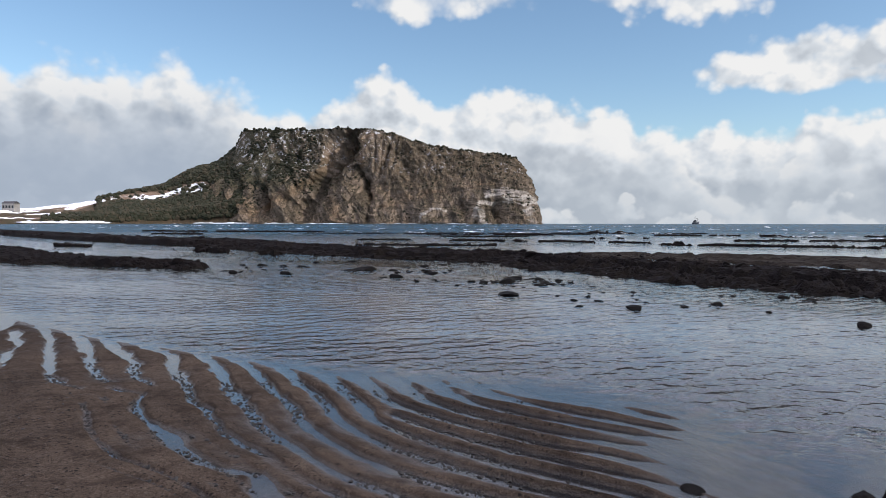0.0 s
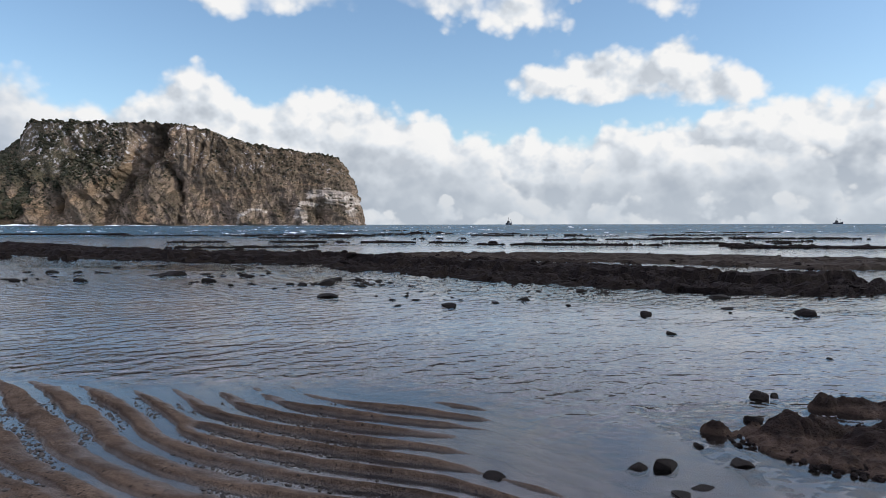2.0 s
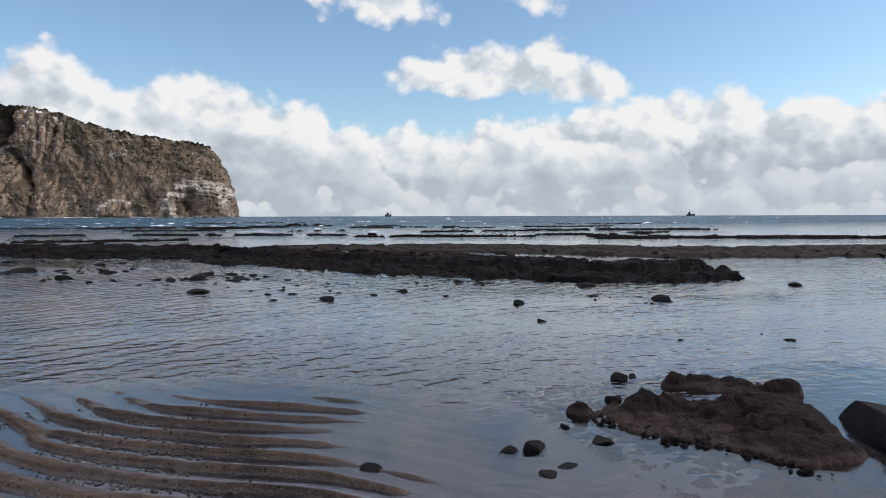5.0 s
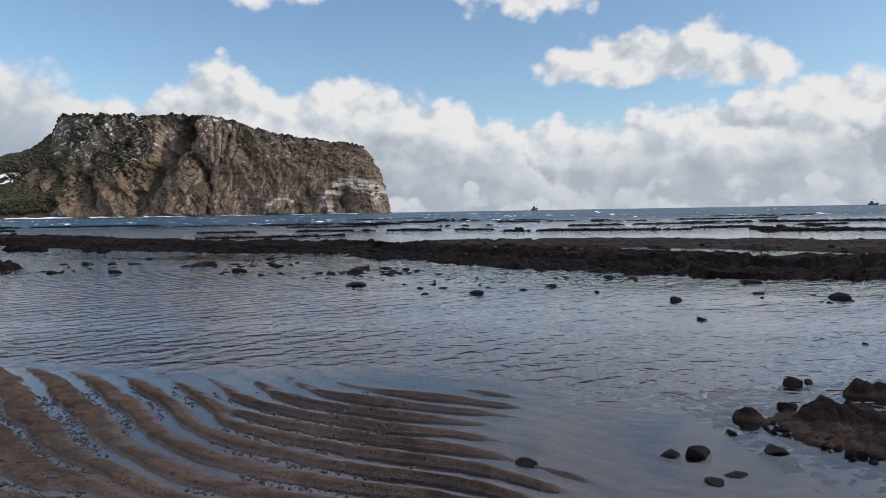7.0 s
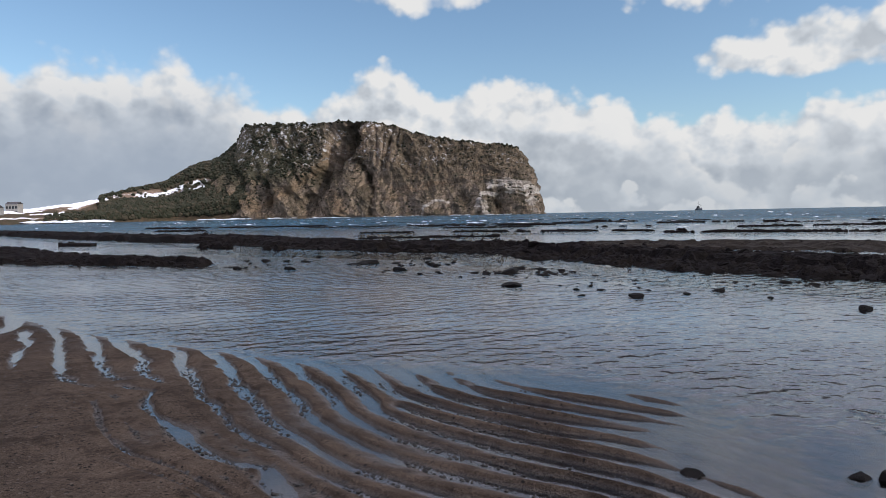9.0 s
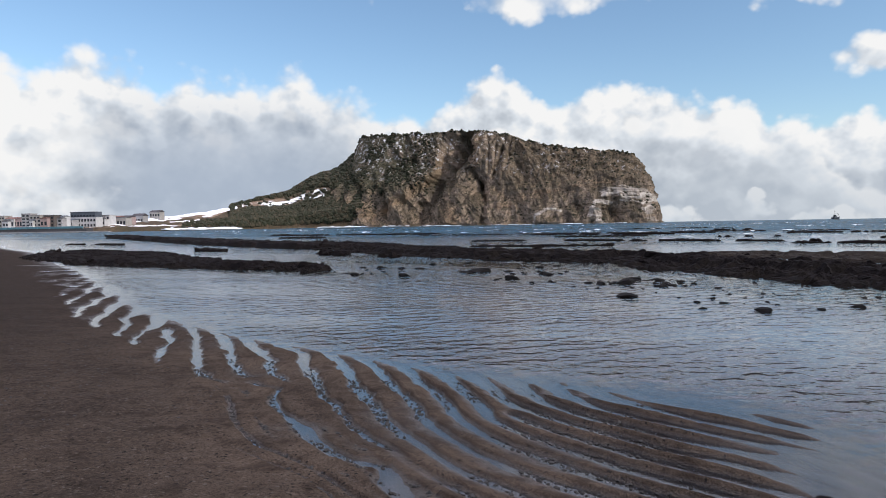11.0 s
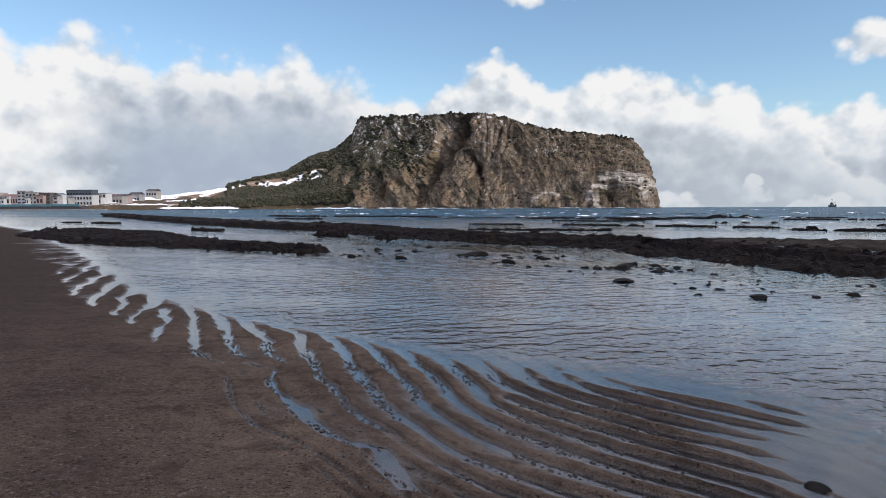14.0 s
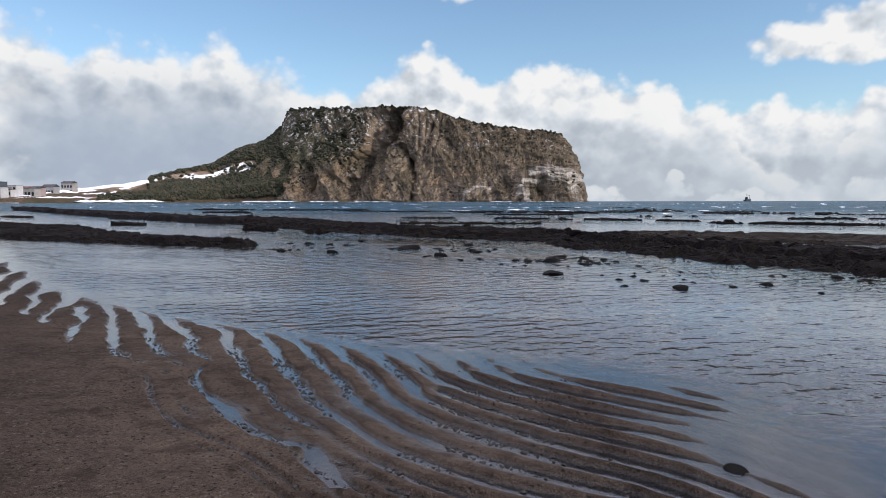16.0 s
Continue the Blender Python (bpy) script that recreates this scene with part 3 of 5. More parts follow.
def ground_height(x, y):
    ds, _ = polyline_side(SHORE, x, y)
    db, _ = polyline_side(BERM, x, y)
    ds, db = -ds, -db                       # plus on the land side
    wob = fbm(x * 1.1, y * 1.1, 0, 3, 3)
    p = sand_wave(x, y)
    near = np.hypot(x + 2, y - 5)
    right = sstep(-2.3, -0.2, x + 0.35 * (y - 5.2))
    # landward the ridges are broad and flat with narrow hollows; seaward they lean over, steep towards the beach
    tw = 0.115 + 0.11 * fbm(x * 1.5, y * 1.5, 0, 17, 3) + 0.09 * sstep(0.9, 0.2, ds) - 0.01 * sstep(1.2, 2.4, ds)
    flat = sstep(tw * 0.55, tw + 0.10, p) * sstep(tw * 0.55, tw + 0.10, 1 - p) * (0.82 + 0.18 * np.sin(np.pi * p))
    lean = sstep(0.13, 0.25, p) * (1 - 0.35 * sstep(0.25, 0.60, p) - 0.65 * sstep(0.50, 0.97, p))
    w = flat * (1 - right) + lean * right
    dc, _ = polyline_side(CHANNEL, x + 0.07 * wob, y - 0.07 * fbm(x * 2, y * 2, 0, 16, 2))
    w = np.maximum(w, sstep(0.34, 0.20, np.abs(dc)) * (1 - right))
    run = 0.35 + 0.5 * right
    beach = sstep(0.02, 0.35, db + 0.12 * wob)
    rough = 1 + 0.3 * fbm(x * 0.9, y * 0.9, 0, 9, 2)
    ds2 = ds + right * 0.35 * fbm(x * 1.2, y * 3.2, 0, 18, 2)
    crest = -0.022 + (0.054 + 0.010 * right) * sstep(-0.25, run, ds2) * rough
    floor_ = -0.040 + (0.024 - 0.006 * right) * sstep(0.0, 0.7, ds) + (0.007 + 0.012 * right) * sstep(0.8, 2.0, ds) + 0.009 * fbm(x * 1.6, y * 1.6, 0, 13, 3) * (1 - 0.6 * right)
    fade = 1 - 0.8 * sstep(0.1, -1.1, ds)
    rip = floor_ + (crest - floor_) * w * fade - 0.012 * (1 - fade)
    rip = rip - 0.05 * sstep(-0.5, -3.0, ds) - 0.25 * sstep(-3, -14, ds)
    far = sstep(20, 34, near)
    rip = rip * (1 - far) + far * (np.clip(ds, -12, 3) * 0.03 - 0.01)
    up = 0.035 + 0.045 * np.clip(db, 0, 3) + 0.02 * np.clip(db - 3, 0, 40) + 0.020 * fbm(x * 0.8, y * 0.8, 0, 11, 3) + 0.017 * fbm(x * 3.4, y * 3.4, 0, 12, 4, 0.6)
    z = rip * (1 - beach) + up * beach
    cut = np.exp(-(dc / (0.056 + 0.050 * fbm(x * 2.2, y * 2.2, 0, 15, 3))) ** 2)
    z = z * (1 - cut) + (-0.022) * cut
    for px, py, pr in PUDDLES:
        g = np.exp(-(((x - px) / (1.5 * pr)) ** 2 + ((y - py) / pr) ** 2 + 0.5 * wob) ** 2)
        z = z * (1 - g) - 0.012 * g
    z = z + (0.005 * fbm(x * 11, y * 11, 0, 14, 3) + 0.010 * fbm(x * 14, y * 14, 0, 19, 3) * (1 - w) * (1 - beach) * (1 - 0.7 * right)) * sstep(20, 10, near) - 4.0 * sstep(60, 400, y) * sstep(-6, -60, ds)
    return z


def graded(lo, a, b, hi, step, grow=1.06):
    """Coordinates that are fine from a to b and grow coarser out to lo and hi."""
    mid = list(np.arange(a, b, step))
    out, s, p = [], step, mid[-1]
    while p < hi:
        s *= grow
        p += s
        out.append(min(p, hi))
    left, s, p = [], step, a
    while p > lo:
        s *= grow
        p -= s
        left.append(max(p, lo))
    return np.array(left[::-1] + mid + out)


gx, gy = graded(-4300, -7.2, 2.2, 4300, 0.018, 1.022), graded(-2500, 3.5, 9.6, 4300, 0.018, 1.022)
GX, GY = np.meshgrid(gx, gy)
ground = tagged(new("ground", grid_mesh("ground", GX, GY, ground_height(GX, GY), SAND)), "dark volcanic sand beach with wave-cut sand ridges and wet hollows", "beach", kind="structure")


def pebbles():
    """Dark grit and small stones that the ebb left in the hollows between the ridges."""
    rs = np.random.RandomState(91)
    x, y = rs.uniform(-4.2, 1.0, 60000), rs.uniform(3.6, 7.2, 60000)
    hgt = ground_height(x, y)
    p = sand_wave(x, y)
    w = np.minimum(p, 1 - p) * 2
    ds = -polyline_side(SHORE, x, y)[0]
    keep = (rs.rand(len(x)) < sstep(0.42, 0.15, w) * sstep(0.35, 1.0, ds) * sstep(1.2, -0.4, x) * 0.5 * sstep(-0.2, 0.5, fbm(x * 1.3, y * 1.3, 0, 92, 2) + 0.2)) & (hgt < 0.02)
    pick = np.nonzero(keep)[0][:6500]
    p = np.stack([x[pick], y[pick], np.maximum(hgt[pick], -0.004) + 0.003], -1)
    return p, 0.005 + 0.013 * rs.rand(len(p)) ** 2.2


GRIT = mat_plain("dark_grit", (0.020, 0.018, 0.017), 0.8, 0.6, 40.0)

# ---- water ----
wx, wy = graded(-4600, -9, 12, 4600, 0.25, 1.09), graded(-2600, 2.5, 24, 4700, 0.25, 1.09)
WX, WY = np.meshgrid(wx, wy)
wd = -polyline_side(SHORE, WX, WY)[0]
swell = np.where(WY > 55, 0.25 * sstep(55, 120, WY) * fbm(WX * 0.01, WY * 0.07, 0, 21, 3), 0.0)
wm = grid_mesh("water", WX, WY, swell, WATER)
water = tagged(new("water", wm), "shallow tide pool and open sea ruffled by wind", "water", kind="structure")
ruffled = 0.05 + 0.95 * sstep(0.15, -0.4, wd + 0.3 * fbm(WX * 0.7, WY * 0.7, 0, 31, 2)) * (1 - 0.82 * sstep(1.0, 2.0, WX) * sstep(5.9, 4.7, WY + 0.5 * fbm(WX, WY, 0, 32, 2)))
ruffled = ruffled * (0.60 + 0.40 * sstep(15, 5, WY))      # only the near facets turn far from level: behind a crest the farther ones hide
att = wm.attributes.new("ruffled", "FLOAT", "POINT")
att.data.foreach_set("value", ruffled.astype(np.float32).ravel())
att = wm.attributes.new("open_sea", "FLOAT", "POINT")
att.data.foreach_set("value", sstep(24, 60, WY).astype(np.float32).ravel())
att = wm.attributes.new("deep", "FLOAT", "POINT")
att.data.foreach_set("value", (sstep(32, 120, WY) * sstep(-2, -14, wd)).astype(np.float32).ravel())


# ---- headland ----
def build_headland():
    """A tuff cone: its face from the sea's edge up to the rim, and its top back to the far side."""
    # base of the face, from the low western flank round the seaward end to the back
    base, s = curve_points([(-640, 1236), (-560, 1205), (-470, 1188), (-380, 1192), (-290, 1180), (-200, 1184), (-110, 1178), (-40, 1182), (22, 1196), (45, 1222), (49, 1270), (46, 1350), (20, 1450), (-60, 1540)], 1.6)
    rim, _ = curve_points([(-512, 1330, 146), (-500, 1312, 171), (-470, 1290, 174), (-400, 1280, 172), (-320, 1268, 173), (-245, 1262, 168), (-175, 1258, 147), (-117, 1254, 136), (-50, 1252, 126),
                           (-10, 1254, 121), (-2, 1275, 118), (-4, 1310, 114), (-20, 1380, 110), (-70, 1470, 104)], 1.6)
    rim[:, 0], rim[:, 2] = rim[:, 0] * rim[:, 1] / 1200, rim[:, 2] * rim[:, 1] / 1200   # heights as read on the plane 1200 m away
    k = len(base)
    # pair the base with the rim by share of length, the western flank fanning out
    t = np.linspace(0, 1, k)
    q = np.linspace(0, 1, len(rim))
    R = np.stack([np.interp(t, q, rim[:, j]) for j in range(3)], -1)
    nv = 115
    v = np.linspace(0, 1, nv)[:, None]
    bx, by = base[:, 0][None], base[:, 1][None]
    sea = sstep(-330, -60, R[:, 0])[None]                      # 0 on the western half, 1 on the seaward half
    # share of the way in from base to rim against the share of the height
    west_in = 0.5 * v + 0.5 * sstep(0.0, 0.85, v)
    west_in = west_in / west_in[-1]
    east_in = 0.74 * v + 0.26 * sstep(0.6, 1.0, v)
    fin = west_in * (1 - sea) + east_in * sea
    X = bx + (R[:, 0][None] - bx) * fin
    Y = by + (R[:, 1][None] - by) * fin
    Z = -3 + (R[:, 2][None] + 3) * v + 0 * X
    # outward normal in the plan
    tx, ty = np.gradient(base[:, 0]), np.gradient(base[:, 1])
    L = np.hypot(tx, ty)
    nx, ny = (ty / L)[None], (-tx / L)[None]
    lean = X + (0.7 - 0.4 * sea) * (Z - 150)                     # gullies lean down to the west on the western half
    rib = 0.55 - 1.9 * np.abs(fbm(lean * 0.022, Z * 0.010, 0, 41, 5, 0.56))          # sharp spurs between the gullies
    fine = fbm(X * 0.11, Z * 0.06, Y * 0.1, 43, 4)
    bed = fbm(X * 0.006, Z * 0.13 + 2.0 * fbm(X * 0.008, Z * 0.01, 0, 45, 2), 0, 44, 3)
    fade = sstep(0.0, 0.05, v) * sstep(1.02, 0.93, v)
    colm = np.sqrt(np.abs(np.sin(X * 0.21 + 2.5 * fbm(X * 0.03, Z * 0.015, 0, 46, 2)))) * sstep(-345, -325, X) * sstep(-205, -235, X) * sstep(70, 105, Z)
    out = (9 * colm + 15 * rib * (1 - 0.72 * sea) + 8.0 * fine + 3.4 * bed * sea) * fade

    WX_, WZ_ = X + 9 * fbm(X * 0.05, Z * 0.05, 0, 57, 4), Z + 7 * fbm(X * 0.06, Z * 0.06, 0, 58, 4)

    def gully(x0, z0, x1, z1, width, depth):
        a, b = x1 - x0, z1 - z0
        kk = np.clip(((WX_ - x0) * a + (WZ_ - z0) * b) / (a * a + b * b), 0, 1)
        d = np.hypot(WX_ - x0 - kk * a, WZ_ - z0 - kk * b)
        return -depth * np.exp(-np.abs(d / width) ** 1.3)
    out = out + fade * (gully(-324, 178, -327, 127, 15, 34) + gully(-327, 127, -340, 101, 15, 32) + gully(-340, 101, -366, 70, 16, 30) + gully(-366, 70, -384, 20, 13, 24)
                        + gully(-309, 178, -311, 132, 7, 30) + gully(-294, 105, -273, 73, 7, 24) + gully(-273, 73, -266, 45, 6, 22) + gully(-352, 130, -360, 95, 5, 12)
                        + gully(-466, 60, -464, 26, 9, 26) + gully(-391, 34, -387, 2, 12, 24) + gully(-265, 31, -265, 6, 6, 14) + gully(-525, 60, -515, 20, 8, 14)
                        + gully(-96, 36, -93, 26, 5, 10) + gully(-33, 20, -31, -5, 12, 34) + gully(-242, 140, -252, 96, 5, 12)
                        - gully(-283, 165, -289, 112, 13, 20) - gully(-343, 140, -340, 112, 6, 16) - gully(-365, 116, -440, 45, 15, 16) - gully(-420, 95, -455, 60, 14, 12)
                        - gully(-330, 62, -325, 10, 24, 16) - gully(-500, 48, -505, 10, 14, 14) - gully(-66, 36, -62, 0, 9, 9) - gully(-150, 24, -150, 0, 22, 8)
                        - gully(-470, 150, -560, 70, 25, 8))
    out = out * (1 - 0.75 * sstep(-420, -500, X) * sstep(70, 125, Z))
    X, Y = X + nx * out, Y + ny * out
    Z = Z + fade * 2.0 * fine + 3.5 * sstep(0.9, 1.0, v) * fbm(X * 0.09, Y * 0.09, 0, 47, 3)
    face = grid_mesh("cliff_face", X, Y, Z, CLIFF, smooth=False)

    def bed_line(pts, width):
        """How near each place lies to a line along the face."""
        best = 0 * X
        for (x0, z0), (x1, z1) in zip(pts[:-1], pts[1:]):
            a, b = x1 - x0, z1 - z0
            kk = np.clip(((X - x0) * a + (Z - z0) * b) / (a * a + b * b), 0, 1)
            best = np.maximum(best, np.exp(-(np.hypot(X - x0 - kk * a, Z - z0 - kk * b) / width) ** 2))
        return best
    jag = fbm(X * 0.05, Z * 0.25, 0, 48, 4)
    # pale beds laid bare low on the seaward end, arched over the hollows
    pale = np.maximum(bed_line([(-171, 2), (-168, 17), (-148, 26), (-125, 24)], 3.5), bed_line([(-74, 16), (-70, 26), (-63, 38), (-44, 36)], 6))
    pale = np.maximum(pale, np.maximum(bed_line([(-62, 24), (-60, 2)], 8), bed_line([(-52, 54), (-22, 60), (16, 51), (34, 43)], 8)))
    pale = np.maximum(pale, 0.85 * np.maximum(bed_line([(18, 44), (28, 6)], 12), bed_line([(-20, 44), (10, 40)], 10) * 0.7))
    ochre = np.maximum(bed_line([(-360, 116), (-394, 76), (-432, 48), (-462, 30)], 14), 0.8 * bed_line([(-283, 168), (-289, 115)], 15))
    ochre = np.maximum(ochre, 0.8 * np.maximum(bed_line([(-560, 46), (-505, 40), (-480, 16)], 17), bed_line([(-335, 40), (-320, 8)], 20)))
    ochre = np.maximum(ochre, 0.6 * bed_line([(-240, 30), (-190, 52), (-110, 66), (-40, 78)], 16))
    for nm, val in (("pale", pale * (0.8 + 0.9 * jag)), ("ochre", ochre * (0.85 + 0.6 * jag))):
        at = face.attributes.new(nm, "FLOAT", "POINT")
        at.data.foreach_set("value", val.astype(np.float32).ravel())
    # the top: from the rim to the crater's far side
    w = np.linspace(0, 1, 30)[:, None]
    cx, cy = -290.0, 1480.0
    TX, TY = X[-1][None] * (1 - w) + cx * w, Y[-1][None] * (1 - w) + cy * w
    TZ = Z[-1][None] * (1 - w) + (100.0) * w - 3.5 * np.sin(np.pi * w) + 3 * w * (1 - w) * 4 * fbm(TX * 0.04, TY * 0.04, 0, 49, 3)
    top = grid_mesh("plateau", TX, TY, TZ, CLIFF)
    ob = tagged(new("headland"), "steep brown tuff headland with sheer cliffs, scrub and snow patches", "headland")
    part("cliff_face", face, ob)
    part("plateau", top, ob, "grassy snow-flecked top")
    return ob, X, Y, Z


headland, HX, HY, HZ = build_headland()


def clumps(name, pts, sizes, mat, seed, squash=0.75):
    """Many small uneven bushes joined in one sheet of leaves."""
    rs = np.random.RandomState(seed)
    bm = bmesh.new()
    bmesh.ops.create_icosphere(bm, subdivisions=1, radius=1.0)
    bv = np.array([v.co[:] for v in bm.verts])
    bf = np.array([[v.index for v in f.verts] for f in bm.faces])
    bm.free()
    co, fa = [], []
    for i, (p, s) in enumerate(zip(pts, sizes)):
        r = 0.65 + 0.7 * rs.rand(len(bv), 1)
        q = bv * r * s * np.array([1, 1, squash]) * (0.75 + 0.5 * rs.rand(1, 3))
        a = rs.rand() * 6.28
        q = q @ np.array([[math.cos(a), -math.sin(a), 0], [math.sin(a), math.cos(a), 0], [0, 0, 1]])
        co.append(q + p)
        fa.append(bf + i * len(bv))
    return mesh_arrays(name, np.concatenate(co), np.concatenate(fa), mat, smooth=False)


def scatter_on_headland():
    rs = np.random.RandomState(7)
    r, c = HX.shape
    dx = np.gradient(HZ, axis=0)
    run = np.hypot(np.gradient(HX, axis=0), np.gradient(HY, axis=0))
    flat = run / (np.abs(dx) + 1e-6)                             # large where the face leans back
    pts, sz = [], []
    patch = fbm(HX * 0.02, HZ * 0.02, 0, 61, 3)
    dens = sstep(0.2, 0.9, flat) * sstep(-0.35, 0.25, patch)
    west = sstep(-330, -440, HX) * sstep(30, 90, HZ)
    dens = np.maximum(dens, west * 0.9 * sstep(-0.3, 0.1, patch))
    dens = np.maximum(dens * (0.16 + 0.84 * west), 0.9 * sstep(0.96, 1.0, np.linspace(0, 1, r))[:, None])
    dens = dens * sstep(2, 10, HZ)
    tries = 38000
    ii, jj = rs.randint(0, r, tries), rs.randint(0, c, tries)
    keep = rs.rand(tries) < dens[ii, jj] * 0.5
    for i, j in zip(ii[keep], jj[keep]):
        s = 1.0 + 1.7 * rs.rand() ** 2 + 1.2 * west[i, j]
        pts.append((HX[i, j], HY[i, j], HZ[i, j] + s * 0.2))
        sz.append(s)
    return np.array(pts), np.array(sz)


_p, _s = scatter_on_headland()
tagged(new("headland_scrub", clumps("headland_scrub", _p, _s, SCRUB, 8)), "dark evergreen and dry scrub clinging to the cliffs", "scrub", kind="stuff")


# ---- low land west of the headland ----
def land_top(x):
    return np.interp(x, (-1900, -1500, -1250, -1030, -905, -830, -760, -700, -656, -605, -550, -508, -470), (14, 15, 17, 23, 32, 39, 52, 64, 70, 97, 111, 143, 150))


def land_height(x, v):
    """v: 0 at the sea, 1 on the ridge, beyond it the far side."""
    town = sstep(-900, -1050, x)
    shape = (0.30 + 0.22 * town) * sstep(0.0, 0.12, v) + (0.25 - 0.1 * town) * sstep(0.1, 0.45, v) + (0.45 - 0.12 * town) * sstep(0.35, 1.0, v)
    return -2 + (land_top(x) + 2) * sstep(-470, -505, x) * np.where(v > 1, 1 - 0.5 * (v - 1), shape)


def land_shore(x):
    """Distance of the sea's edge, against the bearing (x on a plane 1200 m off)."""
    return np.interp(x, (-1900, -1250, -1050, -900, -760, -640, -452), (605, 605, 690, 880, 1060, 1170, 1205))


lx = np.linspace(-1900, -484, 430)[None]
lv = np.linspace(0, 1.6, 90)[:, None]
LX = lx + 0 * lv
shore_y = land_shore(lx)
LY = shore_y * (1 + lv * 0.12) + 5 * fbm(LX * 0.02, 0 * LX, 0, 71, 3)
LZ = land_height(LX, lv) + (2.4 * fbm(LX * 0.03, LY * 0.03, 0, 72, 4) * sstep(0.02, 0.2, lv))
lowm = grid_mesh("hillside", LX * LY / 1200, LY, LZ * LY / 1200, SLOPE)
snow = sstep(0.66, 0.80, lv) * sstep(-700, -800, LX) * (0.5 + 0.4 * sstep(-1200, -1000, LX)) + np.exp(-((LX + 648) / 96) ** 4 - ((lv - 0.74 + (LX + 735) * 0.0013) / 0.13) ** 4) * (0.62 + 0.40 * fbm(LX * 0.02, lv * 14, 0, 73, 2))
snow = snow + 0.5 * sstep(0.28, 0.34, lv) * sstep(0.46, 0.40, lv) * sstep(-1000, -1060, LX)
snow = snow + 0.7 * sstep(0.0, 0.35, fbm(LX * 0.016, lv * 9, 0, 74, 3)) * sstep(0.12, 0.2, lv) * sstep(-780, -860, LX)
_a = lowm.attributes.new("snow", "FLOAT", "POINT")
_a.data.foreach_set("value", snow.astype(np.float32).ravel())
tagged(new("hillside", lowm), "low brown grass hillside with white snow fields", "hillside", kind="structure")


def scatter_wood():
    rs = np.random.RandomState(17)
    pts, sz = [], []
    for i in range(24000):
        x = -492 - 410 * rs.rand() ** 1.15
        v = rs.rand() * 1.02
        clearing = math.exp(-((x + 648) / 96) ** 4 - ((v - 0.74 + (x + 735) * 0.0013) / 0.15) ** 4)
        band = 1.0 if v < 0.64 else (1.0 if x > -668 and v > 0.66 else 0.35 if v > 0.93 else 0.05)
        if x < -790:
            band = 0.0 if v > 0.35 else (0.25 if x > -860 else 0.05)
        if rs.rand() > band or (clearing > 0.35 and rs.rand() < 0.94) or v < 0.05:
            continue
        y = float(land_shore(x)) * (1 + v * 0.12)
        s = 1.7 + 3.4 * rs.rand() ** 1.8
        pts.append((x * y / 1200, y, float(land_height(np.array(x), np.array(v))) * y / 1200 + s * 0.45))
        sz.append(s)
    return np.array(pts), np.array(sz)


_p, _s = scatter_wood()
tagged(new("coastal_wood", clumps("coastal_wood", _p, _s, SCRUB, 18, 0.95)), "dark evergreen wood on the slope below the headland", "wood", kind="stuff")


# ---- reefs ----
def rock_mesh(seed, flat=0.6, sub=3):
    bm = bmesh.new()
    bmesh.ops.create_icosphere(bm, subdivisions=sub, radius=1.0)
    co = np.array([v.co[:] for v in bm.verts])
    rs = np.random.RandomState(seed)
    # knock flat facets off a ball, then roughen it
    for _ in range(14):
        d = rs.randn(3)
        d /= np.linalg.norm(d)
        lim = 0.42 + 0.35 * rs.rand()
        over = co @ d - lim
        co = co - np.where(over > 0, over, 0)[:, None] * d * 0.97
    r = 1 + 0.12 * fbm(co[:, 0] * 1.6 + seed, co[:, 1] * 1.6, co[:, 2] * 1.6, seed, 3) + 0.06 * fbm(co[:, 0] * 6, co[:, 1] * 6, co[:, 2] * 6, seed + 2, 3)
    co = co * r[:, None] * np.array([1, 0.75, flat])
    fa = np.array([[v.index for v in f.verts] for f in bm.faces])
    bm.free()
    return mesh_arrays("rock", co / np.abs(co).max(0) * np.array([1, 0.8, 1]), fa, BASALT, smooth=False)


def blocks(x, y, size, seed):
    """Random level of the cracked block that each place lies in, -1 to 1, and the distance from its nearest crack."""
    x, y = x / size, y / size
    ix, iy = np.floor(x).astype(np.int64), np.floor(y).astype(np.int64)
    d1, d2, val = np.full(x.shape, 9.0), np.full(x.shape, 9.0), np.zeros(x.shape)
    for a in (-1, 0, 1):
        for b in (-1, 0, 1):
            cx, cy = ix + a, iy + b
            d = np.hypot(x - cx - _hash(cx, cy, 0, seed), y - cy - _hash(cx, cy, 1, seed))
            val = np.where(d < d1, _hash(cx, cy, 2, seed) * 2 - 1, val)
            d2 = np.minimum(d2, np.maximum(d, d1))
            d1 = np.minimum(d1, d)
    return val, (d2 - d1) * size


